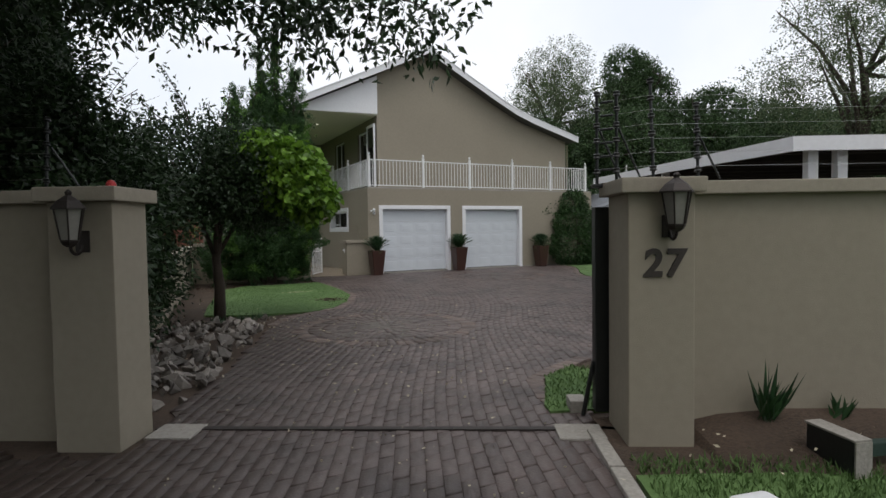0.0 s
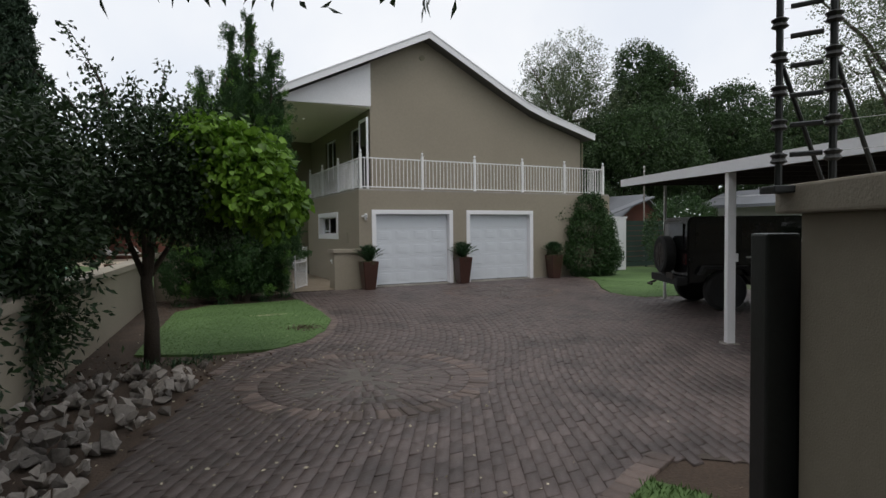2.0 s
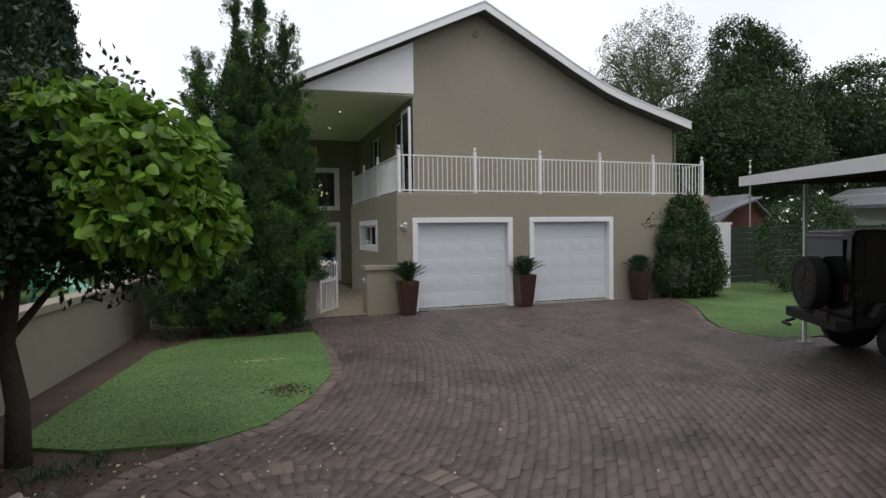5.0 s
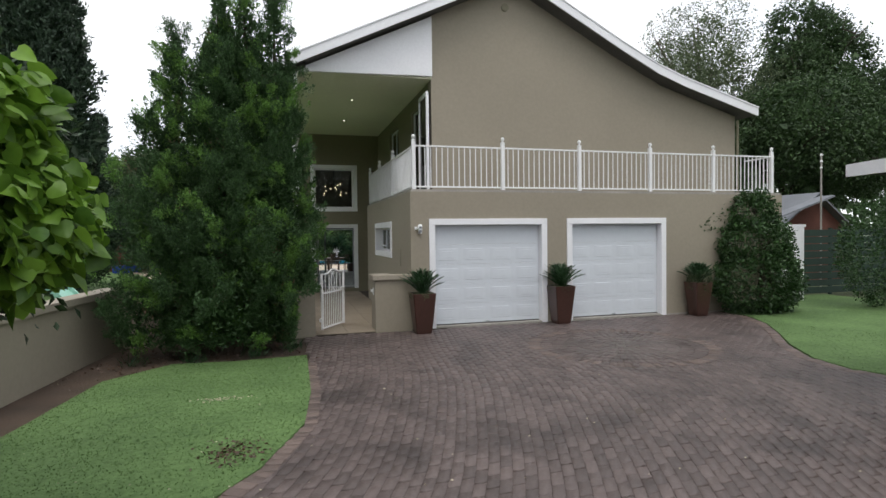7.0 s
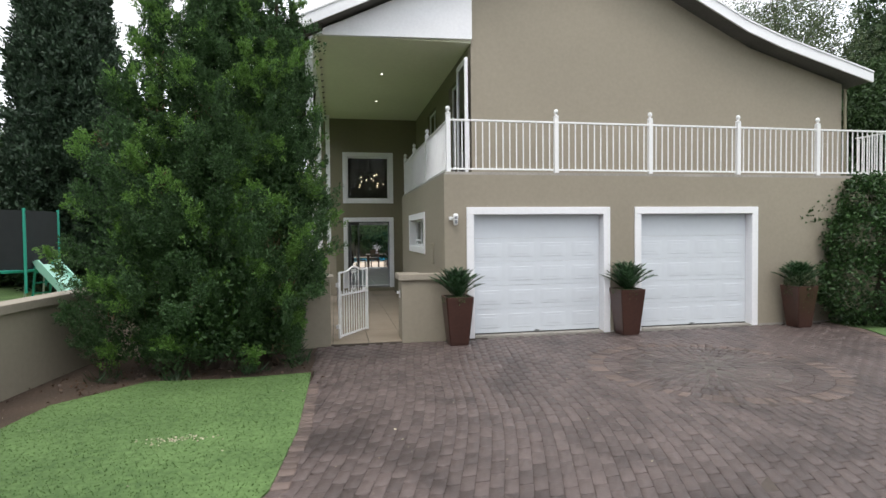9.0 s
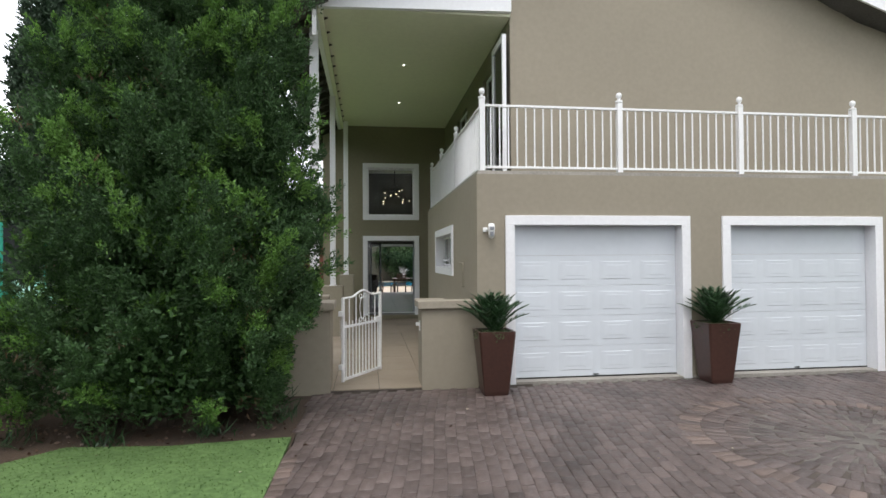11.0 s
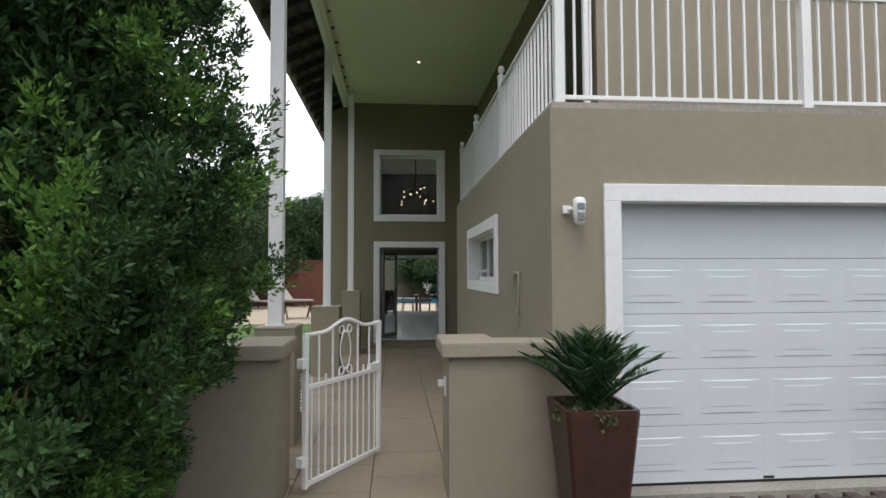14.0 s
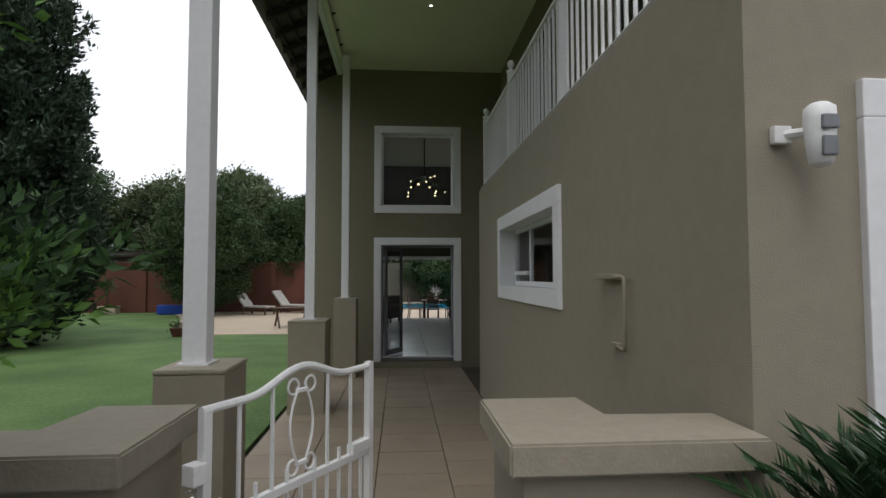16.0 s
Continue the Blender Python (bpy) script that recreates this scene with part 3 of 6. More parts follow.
# ---------------- roof ----------------
VY = 18.30
left_line = [(3.36, 5.33), (RIDGE[0], 7.93)]
right_line = [(RIDGE[0], 7.93), (11.7, 6.50), (12.7, 6.02), (13.5, 5.74), (15.72, 5.12)]
roof = thing("roof", "grey tiled pitched roof with white barge boards", "roof", kind="structure")


def slab_along(line, t, y0, y1, drop=0.0):
    pts = [(x, z - drop) for x, z in line] + [(x, z - drop - t) for x, z in reversed(line)]
    return prism(pts, 1, y0, y1)


part("roof_slope", slab_along(left_line, 0.14, VY + 0.04, 33), ROOF, roof)
part("roof_slope", slab_along(right_line, 0.14, VY + 0.04, 33), ROOF, roof)
part("barge_board", slab_along(left_line, 0.20, VY, VY + 0.035, -0.03), WHITE, roof, "white barge board")
part("barge_board", slab_along(right_line, 0.20, VY, VY + 0.035, -0.03), WHITE, roof, "white barge board")
part("verge_cap", slab_along(left_line, 0.03, VY - 0.02, VY + 0.12, -0.062), WHITE, roof)
part("verge_cap", slab_along(right_line, 0.03, VY - 0.02, VY + 0.12, -0.062), WHITE, roof)
part("gable_vent", rod((8.85, GY - 0.03, 7.25), (8.85, GY + 0.02, 7.25), 0.09, sides=14), PLASTER_SHADED, roof, "round taupe gable vent")
infill = [(4.12, 5.45), (7.05, 5.52), (7.05, 6.85), (4.12, 5.49)]
solid("gable_infill", prism(infill, 1, GY - 0.10, GY - 0.02), WHITE, "white boarded gable end over the veranda", "panel")
# rafters seen under the left eave
for k in range(26):
    y = VY + 0.25 + k * 0.55
    if y > 32:
        break
    s = (7.93 - 5.33) / (RIDGE[0] - 3.36)
    part("rafter", prism([(3.38, 5.19), (4.28, 5.19 + 0.9 * s), (4.28, 5.07 + 0.9 * s), (3.38, 5.07)], 1, y, y + 0.05), TIMBER, roof, "dark rafter")
for k in range(5):
    x = 3.42 + 0.17 * k
    z = 5.19 + (x - 3.38) * s - 0.03
    part("batten", box(x, x + 0.04, VY + 0.06, 32.5, z, z + 0.03), TIMBER, roof, "dark batten")

DOWNLIGHTS = ((5.54, 21.12), (5.60, 23.75))
solid("ceiling_veranda", box(4.10, 7.05, GY - 0.02, BY, 5.47, 5.52), CEILING, "cream painted flat veranda ceiling with small downlights", "ceiling")
solid("ceiling_cornice", box(4.10, 4.18, GY - 0.02, BY, 5.38, 5.47), CEILING, "cream painted edge beam of the veranda ceiling", "ceiling")
for x, y in DOWNLIGHTS:
    d = thing("downlight", "small round recessed ceiling downlight, lit", "ceiling light", Matrix.Translation((x, y, 5.47)), "veranda downlights")
    part("ring", lathe([(0.030, -0.002), (0.055, -0.004), (0.055, 0.0), (0.03, 0.0)], 16), WHITE, d)
    part("bulb", lathe([(0.022, -0.005), (0.022, 0.0)], 12), SPOT, d, "glowing bulb")

# ---------------- balcony railing ----------------
rail = thing("balcony_railing", "white steel balcony railing with ball finials", "railing", kind="structure")
post_me = mesh_of(lathe([(0.026, 1.03), (0.05, 1.035), (0.05, 1.06), (0.02, 1.07), (0.02, 1.09), (0.036, 1.11), (0.042, 1.135), (0.034, 1.165), (0.008, 1.18)], 12, box(-0.038, 0.038, -0.038, 0.038, 0, 1.03, 0.004)), "post", WHITE_STEEL)
bal_me = mesh_of(box(-0.009, 0.009, -0.009, 0.009, 0.08, 0.93), "baluster", WHITE_STEEL)


def run(points):
    for (x0, y0), (x1, y1) in zip(points, points[1:]):
        a, b = Vector((x0, y0, TOP + 0.03)), Vector((x1, y1, TOP + 0.03))
        n = max(2, round((b - a).length / 0.122))
        for i in range(1, n):
            o = part("baluster", bal_me, WHITE_STEEL, rail)
            o.location = a.lerp(b, i / n)
        d = (b - a).normalized() * 0.04
        for z, r in ((0.08, 0.018), (0.93, 0.022)):
            bm = box(-r, r, 0.0, (b - a - 2 * d).length, -0.016, 0.016, 0.003)
            o = part("rail", bm, WHITE_STEEL, rail)
            o.location, o.rotation_euler = a + d + Vector((0, 0, z)), (0, 0, math.atan2(-(b - a).x, (b - a).y))


front = [(6.40 + 0, 17.85), (8.39, 17.85), (10.25, 17.85), (12.11, 17.85), (13.9, 17.85), (15.67, 17.85)]
side = [(6.40, 17.85), (6.40, 20.12), (6.40, 22.1), (6.40, 23.9)]
far = [(15.67, 17.85), (15.67, 18.7)]
for pts in (front, side, far):
    run(pts)
for x, y in {*front, *side}:
    o = part("post", post_me, WHITE_STEEL, rail)
    o.location = (x, y, TOP + 0.02)

# ---------------- veranda: low walls, piers, posts, paving ----------------
CAP = 1.15


def ell(x0, x1, x2, y0, y1, y2, y3, grow):
    """An L of a pier from x0 to x1 and a thinner wall on to x2."""
    g = grow if x1 > x0 else -grow
    return [(x0 - g, y0 - grow), (x2, y0 - grow), (x2, y3 + grow), (x1 + g, y3 + grow), (x1 + g, y1 + grow), (x0 - g, y1 + grow)]


def capped(name, plan, label):
    ob = thing(name, label, "wall", kind="structure")
    part("wall_body", prism(ell(*plan, 0.0), 2, -0.05, CAP - 0.10), PLASTER, ob)
    bm = prism(ell(*plan, 0.05), 2, CAP - 0.10, CAP)
    bmesh.ops.bevel(bm, geom=list(bm.edges), offset=0.008, segments=2, affect="EDGES")
    part("coping", bm, PLASTER_CAP, ob, "smooth taupe coping")
    return ob


capped("gate_wall", (5.54, 5.84, 6.297, 17.70, 18.23, 17.71, 17.93), "low taupe plastered wall with a thicker end pier and coping")
capped("gate_wall", (4.35, 4.07, 0.95, 17.70, 18.23, 17.71, 17.88), "low taupe plastered wall with a thicker end pier and coping")


def pier(x0, x1, y0, y1, top, label):
    ob = thing("veranda_pier", label, "pier", group="veranda piers")
    part("shaft", box(x0, x1, y0, y1, -0.05, top - 0.03, 0.008), PLASTER, ob)
    part("cap", box(x0 - 0.004, x1 + 0.004, y0 - 0.004, y1 + 0.004, top - 0.03, top, 0.01), PLASTER_CAP, ob, "thin smooth taupe cap")
    return ob


pier(3.84, 4.22, 19.18, 19.62, 1.14, "square taupe plastered pier under a white post")
pier(3.84, 4.28, 22.85, 23.4, 1.12, "square taupe plastered pier under a white post")
pier(4.10, 4.46, 25.25, 25.75, 1.30, "tall slim taupe plastered pier beside the entrance wall")


def white_post(x, y, z0, r):
    ob = thing("veranda_post", "slender square white painted veranda post", "post", Matrix.Translation((x, y, 0)), "veranda posts")
    part("shaft", box(-r, r, -r, r, z0 + 0.012, 5.40, 0.006), WHITE, ob)
    part("foot_plate", box(-r - 0.02, r + 0.02, -r - 0.02, r + 0.02, z0, z0 + 0.012), WHITE, ob)
    return ob


white_post(4.00, 19.40, 1.14, 0.068)
white_post(4.06, 23.12, 1.12, 0.06)
white_post(4.26, 25.5, 1.30, 0.06)
solid("veranda_fascia", box(4.02, 4.10, GY, 32, 5.36, 5.52), WHITE, "white painted edge beam over the veranda posts", "beam")
solid("gutter", box(3.26, 3.355, VY, 33, 5.20, 5.30), BLACK, "dark roof gutter along the eave", "gutter")
dp = thing("downpipe", "white square rainwater pipe at the gable corner", "downpipe", kind="structure")
part("pipe", box(4.04, 4.10, GY - 0.16, GY - 0.10, 5.0, 5.5, 0.006), WHITE, dp)
bm = rod((15.46, GY - 0.05, 2.95), (15.46, GY - 0.05, 4.9), 0.03)
part("pipe", bm, PLASTER_SHADED, dp)

walk_bed = solid("veranda_floor", box(3.76, 7.05, 17.72, BY, -0.05, 0.0), JOINT, "tan stone slab veranda path with thin joints", "floor")

# ---------------- gate between the low walls ----------------
wg = thing("garden_gate", "white wrought iron garden gate standing half open", "gate", pose(4.49, 18.02, 0.02, 0, 0, 58))
GW, HZ = 1.01, 0.77


def arch(s):
    """Height of the gate's bowed top at s of its width."""
    return 1.16 + 0.02 * s + 0.075 * math.sin(math.pi * min(1, max(0, (s - 0.2) / 0.6))) ** 2


part("hinge_stile", box(0, 0.035, -0.0175, 0.0175, 0.03, arch(0), 0.003), WHITE_STEEL, wg)
part("lock_stile", box(GW - 0.035, GW, -0.0175, 0.0175, 0.03, arch(1) + 0.02, 0.003), WHITE_STEEL, wg)
bm = tube([(k / 28 * GW, 0, arch(k / 28)) for k in range(29)], [0.016] * 29, sides=8)
part("top_rail", bm, WHITE_STEEL, wg)
for z in (0.06, HZ):
    part("rail", box(0.035, GW - 0.035, -0.014, 0.014, z - 0.016, z + 0.016), WHITE_STEEL, wg)
for k in range(1, 12):
    s = k / 12
    part("bar", box(s * GW - 0.006, s * GW + 0.006, -0.006, 0.006, 0.07, HZ if k % 2 == 0 else HZ + 0.07), WHITE_STEEL, wg)
for k in (2, 4, 8, 10):
    s = k / 12
    part("bar", box(s * GW - 0.006, s * GW + 0.006, -0.006, 0.006, HZ, arch(s)), WHITE_STEEL, wg)
for sgn in (-1, 1):
    curve = []
    for k in range(57):
        t = k / 56
        if t < 0.2 or t > 0.8:
            q = (0.2 - t) / 0.2 if t < 0.2 else (t - 0.8) / 0.2
            a = 1.55 * math.pi * q
            x, z = 0.052 - 0.032 * math.cos(a), 0.06 - 0.032 * math.sin(a)
            z = z if t < 0.2 else 0.45 - z
        else:
            q = (t - 0.2) / 0.6
            x, z = 0.02 + 0.05 * math.sin(math.pi * q), 0.06 + 0.33 * q
        curve.append((0.5 * GW + sgn * x, 0, HZ + 0.005 + z))
    part("scroll", tube(curve, [0.006] * len(curve), sides=6), WHITE_STEEL, wg)
for z in (0.075, 0.375):
    part("collar", box(0.5 * GW - 0.03, 0.5 * GW + 0.03, -0.009, 0.009, HZ + z - 0.008, HZ + z + 0.008, 0.002), WHITE_STEEL, wg)
part("lock_box", box(GW - 0.17, GW - 0.03, -0.02, 0.02, HZ + 0.01, HZ + 0.06, 0.004), WHITE_STEEL, wg)
for z in (0.2, 0.92):
    part("hinge", box(-0.05, 0.005, -0.03, 0.03, z, z + 0.07, 0.004), WHITE_STEEL, wg)
bm = bmesh.new()
for k in range(90):
    a, b = k * 0.9, (k + 1) * 0.9
    rod((-0.035 + 0.016 * math.cos(a), 0.016 * math.sin(a), 0.60 + k * 0.0035), (-0.035 + 0.016 * math.cos(b), 0.016 * math.sin(b), 0.60 + (k + 1) * 0.0035), 0.003, bm, 4)
part("spring", bm, CHROME, wg, "coiled steel closing spring")
catch = thing("gate_catch", "small white steel gate catch on the pier", "catch", Matrix.Translation((5.54, 17.95, 0.80)))
part("plate", box(-0.012, 0.0, -0.03, 0.03, -0.07, 0.07, 0.003), WHITE_STEEL, catch)
part("hook", box(-0.06, -0.012, -0.008, 0.008, 0.0, 0.05, 0.003), WHITE_STEEL, catch)


# ---------------- pots ----------------
def planter(x, y, s, label, scruffy=False):
    ob = thing("planter", label, "plant pot", Matrix.Translation((x, y, 0)), "pots before the garage")
    bm = bmesh.new()
    prof = [(0.175, 0.0), (0.19, 0.06), (0.275, 0.90), (0.275, 0.94), (0.245, 0.94), (0.235, 0.86)]
    rings = []
    for r, z in prof:
        r *= s * 0.87
        rings.append([bm.verts.new((cx * r, cy * r, z * 0.88 * s)) for cx, cy in ((-1, -0.9), (-0.9, -1), (0.9, -1), (1, -0.9), (1, 0.9), (0.9, 1), (-0.9, 1), (-1, 0.9))])
    for a, b in zip(rings, rings[1:]):
        for i in range(8):
            bm.faces.new((a[i], a[(i + 1) % 8], b[(i + 1) % 8], b[i]))
    bm.faces.new(rings[0])
    part("pot", bm, POT, ob, "tall tapered dark brown glazed pot")
    part("soil", box(-0.19 * s, 0.19 * s, -0.19 * s, 0.19 * s, 0.70 * s, 0.77 * s), SOIL, ob)
    plant = thing("cycad", "dark green cycad with stiff arching fronds in the pot", "plant", Matrix.Translation((x, y, 0.76 * s)), "cycads in pots")
    nf = 46
    for k in range(nf):
        az = k * 2.399 + rng.uniform(-0.2, 0.2)
        lift = 0.62 + 0.93 * math.sqrt((k + 0.5) / nf)
        L = rng.uniform(0.46, 0.60) * s
        pts, ways = [], []
        spine = []
        for q in range(15):
            t = q / 14
            el = lift - 0.75 * t * t
            r = L * (t * math.cos(lift) + 0.06 * t * t)
            z = L * (t * math.sin(lift) - 0.16 * t * t)
            p = np.array([r * math.cos(az), r * math.sin(az), z])
            spine.append(tuple(p))
            if q > 2:
                fwd = np.array([math.cos(az) * math.cos(el), math.sin(az) * math.cos(el), math.sin(el)])
                sd = np.array([-math.sin(az), math.cos(az), 0])
                for g in (-1, 1):
                    for h in (0, 0.34, 0.67):
                        pts.append(p + fwd * L / 14 * h)
                        ways.append(fwd * 0.75 + g * sd + np.array([0, 0, 0.35]))
        fr = tagged(part("frond", leaves("frond", np.array(pts), np.array(ways), 0.125 * s, 0.013 * s, CYCAD_LEAF, 0.1), CYCAD_LEAF, plant), kind="stuff")
        part("stem", tube(spine[::2], [0.006 * (1 - 0.1 * i) for i in range(8)], sides=5), CYCAD_LEAF, fr)
    p = rng.normal(size=(420 if not scruffy else 1500, 3)) * [0.15, 0.15, 0.03] * s
    p[:, 2] = -np.abs(rng.normal(size=len(p))) * (0.05 if not scruffy else 0.12) * (np.hypot(p[:, 0], p[:, 1]) > 0.18 * s) + 0.02
    if scruffy:
        p[:, 2] += rng.uniform(-0.05, 0.3, len(p))
    g = thing("creeper", "small-leaved trailing creeper over the pot's rim", "plant", Matrix.Translation((x, y, 0.79 * s)))
    rr = np.hypot(p[:, 0], p[:, 1])
    p[:, :2] *= (np.minimum(rr * 1.3, 0.25 * s) / rr)[:, None]
    part("foliage", leaves("foliage", p, rng.normal(size=p.shape), 0.035, 0.022, PALE_LEAF), PALE_LEAF, g)
    return ob


planter(6.42, 17.30, 0.97, "tall tapered brown pot holding a cycad")
planter(9.59, 17.50, 0.99, "tall tapered brown pot holding a cycad")
planter(13.1, 17.42, 0.95, "brown pot with an untidy cycad beside the ivy", True)

# ---------------- wall fittings ----------------
pir = thing("security_sensor", "white plastic outdoor security sensor on a bracket", "sensor", Matrix.Translation((6.47, FY, 2.08)))
part("bracket", box(-0.09, -0.03, -0.03, 0.0, -0.01, 0.05, 0.006), WHITE_STEEL, pir)
part("arm", rod((-0.05, -0.02, 0.02), (0.0, -0.07, 0.02), 0.016), WHITE_STEEL, pir)
part("body", lathe([(0.018, -0.10), (0.036, -0.085), (0.042, -0.02), (0.046, 0.05), (0.044, 0.085), (0.026, 0.10)], 20, centre=(0.006, -0.105, 0)), WHITE_STEEL, pir, smooth=True)
part("lens", box(-0.018, 0.03, -0.152, -0.136, -0.072, -0.01, 0.006), SHEET, pir, "grey ribbed lens")
part("hood", box(-0.02, 0.032, -0.156, -0.136, 0.01, 0.055, 0.006), SHEET, pir)
hk = thing("hose_bracket", "taupe painted pipe bracket on the side wall", "bracket", Matrix.Translation((SX, 18.68, -0.02)))
part("pipe", tube([(-0.04, 0.34, 1.66), (-0.04, 0.03, 1.66), (-0.04, 0.006, 1.65), (-0.04, 0.0, 1.62), (-0.04, 0.0, 1.33), (-0.04, 0.012, 1.305), (-0.04, 0.03, 1.30), (-0.015, 0.20, 1.31)], [0.009] * 8, sides=8), PLASTER, hk, smooth=True)
part("arm", box(-0.05, 0.0, 0.12, 0.37, 1.645, 1.675, 0.006), PLASTER, hk)
part("foot", box(-0.03, 0.0, 0.12, 0.22, 1.295, 1.32, 0.004), PLASTER, hk)
mat_ = solid("doormat", box(5.05, 6.05, 25.9, 26.2, 0.0, 0.015, 0.004), SLAB, "thin tan doormat before the entrance step", "doormat", "thing")
solid("entrance_step", box(4.70, 6.29, BY - 0.06, BY + 0.25, 0.0, 0.12, 0.01), PLASTER_SHADED, "low taupe plastered entrance step", "step")


# ---------------- street wall, pillars and sliding gate ----------------
WT = 1.83


def pillar(u0, u1, v0, v1, label):
    ob = thing("gate_pillar", label, "gate pillar", GATE, "gate pillars", "structure")
    part("shaft", box(u0 + 0.06, u1 - 0.06, v0 + 0.06, v1 - 0.06, -0.05, WT - 0.10, 0.008), PLASTER, ob)
    part("coping", box(u0, u1, v0, v1, WT - 0.10, WT, 0.01), PLASTER_CAP, ob, "taupe coping slab")
    return ob


pillar(1.66, 2.22, -0.36, 0.28, "square taupe plastered gate pillar with a lantern and house number")
pillar(-2.31, -1.73, -0.40, 0.13, "square taupe plastered gate pillar with a lantern")
for u0, u1, v in ((2.221, 12.0, 0.0), (-11.0, -2.311, -0.15)):
    ob = thing("street_wall", "long taupe plastered street wall with a coping", "wall", GATE, kind="structure")
    part("wall_body", box(u0, u1, 0.02 + v, 0.24 + v, -0.05, WT - 0.10), PLASTER, ob)
    part("coping", box(u0, u1, -0.05 + v, 0.30 + v, WT - 0.10, WT - 0.006, 0.008), PLASTER_CAP, ob)
ob = solid("gate_track", box(-1.75, 6.0, -0.03, 0.03, -0.02, 0.012), IRON, "rusty steel gate track set in the brick drive", "track", m=GATE @ Matrix.Translation((0, 0.06, 0)))
for u in (-1.55, 1.46):
    solid("concrete_pad", box(u - 0.18, u + 0.16, -0.16, 0.14, -0.02, 0.016, 0.008), CONCRETE, "weathered concrete pad at the gate track", "pad", "thing", GATE)
sg = thing("sliding_gate", "black steel sliding gate pushed open behind the wall", "gate", GATE @ Matrix.Translation((0.13, 0.33, 0)))
part("end_post", box(1.50, 1.62, -0.06, 0.06, 0.06, 1.66, 0.01), BLACK, sg)
for k in range(30):
    u = 1.625 + 0.145 * k
    part("slat", box(u, u + 0.135, -0.012, 0.012, 0.12, 1.60, 0.003), BLACK, sg)
for z in (0.1, 0.85, 1.6):
    part("rail", box(1.62, 6.0, 0.012, 0.05, z - 0.03, z + 0.03), BLACK, sg)
part("wheel", rod((1.75, -0.02, 0.05), (1.75, 0.02, 0.05), 0.045, sides=16), IRON, sg)
part("prop", rod((1.42, 0.03, 0.0), (1.50, 0.0, 0.45), 0.018), BLACK, sg)
solid("gate_stop", box(1.46, 1.60, 0.42, 0.62, -0.03, 0.10, 0.01), CONCRETE, "small concrete gate stop block", "block", "thing", GATE)

# house number
num = thing("house_number", "dark bronze house number 27 on the pillar", "house number", GATE @ pose(1.815, -0.302, 1.175, 90, 0, 0))
for k, ch in enumerate("27"):
    cu = bpy.data.curves.new("digit", "FONT")
    cu.body, cu.size, cu.extrude, cu.bevel_depth, cu.shear, cu.offset = ch, 0.255, 0.008, 0.002, 0.10, 0.006
    tmp = bpy.data.objects.new("digit", cu)
    scene.collection.objects.link(tmp)
    me = bpy.data.meshes.new_from_object(tmp.evaluated_get(bpy.context.evaluated_depsgraph_get()))
    bpy.data.objects.remove(tmp)
    me.materials.clear()
    me.materials.append(NUMBER)
    o = part("digit", me, NUMBER, num)
    o.location = (0.142 * k, 0.0, 0.0)


def lantern(m, label):
    ob = thing("wall_lantern", label, "wall lamp", m, "gate lanterns")
    part("back_plate", box(-0.05, 0.05, -0.012, 0.0, -0.17, -0.02, 0.004), IRON, ob)
    bm = bmesh.new()
    prev = None
    for k in range(11):
        a = math.pi * k / 10
        p = (0, -0.01 - 0.06 * (1 - math.cos(a)), -0.12 - 0.06 * math.sin(a))
        if prev:
            rod(prev, p, 0.011, bm, 6)
        prev = p
    part("arm", bm, IRON, ob)
    cy = -0.13
    part("base", lathe([(0.02, -0.13), (0.045, -0.115), (0.06, -0.09), (0.06, -0.08)], 6, centre=(0, cy, 0)), IRON, ob)
    part("glass", lathe([(0.055, -0.08), (0.088, 0.12)], 6, centre=(0, cy, 0)), OPAL, ob, "frosted lamp glass")
    for i in range(6):
        a = 2 * math.pi * i / 6
        part("bar", rod((0.058 * math.cos(a), cy + 0.058 * math.sin(a), -0.08), (0.094 * math.cos(a), cy + 0.094 * math.sin(a), 0.125), 0.006, sides=5), IRON, ob)
    part("roof", lathe([(0.112, 0.12), (0.112, 0.13), (0.075, 0.175), (0.04, 0.20), (0.018, 0.215), (0.024, 0.235), (0.006, 0.255)], 6, centre=(0, cy, 0)), IRON, ob)
    return ob


lantern(GATE @ Matrix.Translation((1.99, -0.30, 1.60)), "dark iron hexagonal wall lantern on the gate pillar")
lantern(GATE @ Matrix.Translation((-2.0, -0.34, 1.55)), "dark iron hexagonal wall lantern on the gate pillar")
rl = thing("warning_light", "small red warning light on the pillar's coping", "lamp", GATE @ Matrix.Translation((-1.93, -0.12, WT)))
part("base", lathe([(0.04, 0.0), (0.04, 0.015)], 14), BLACK, rl)
part("dome", lathe([(0.036, 0.015), (0.034, 0.04), (0.02, 0.06), (0.004, 0.066)], 14), RED_PLASTIC, rl, "red plastic dome")


# electric fence on the coping
def fence_post(u, v, h, lean, braced, label):
    ob = thing("fence_post", label, "fence post", GATE @ pose(u, v, WT - 0.03, lean, 0, 0), "electric fence posts")
    part("pole", rod((0, 0, 0), (0, 0, h), 0.012), BLACK, ob)
    for k in range(6):
        part("insulator", lathe([(0.014, -0.02), (0.028, -0.012), (0.02, 0.0), (0.028, 0.012), (0.014, 0.02)], 10, centre=(0, 0, 0.12 + k * (h - 0.14) / 5)), BLACK, ob)
    part("foot", box(-0.04, 0.04, -0.05, 0.05, 0, 0.025, 0.004), BLACK, ob)
    if braced:
        part("brace", rod((0.02, 0.02, h * 0.62), (0.24, 0.12, 0.0), 0.008), BLACK, ob)
    return ob


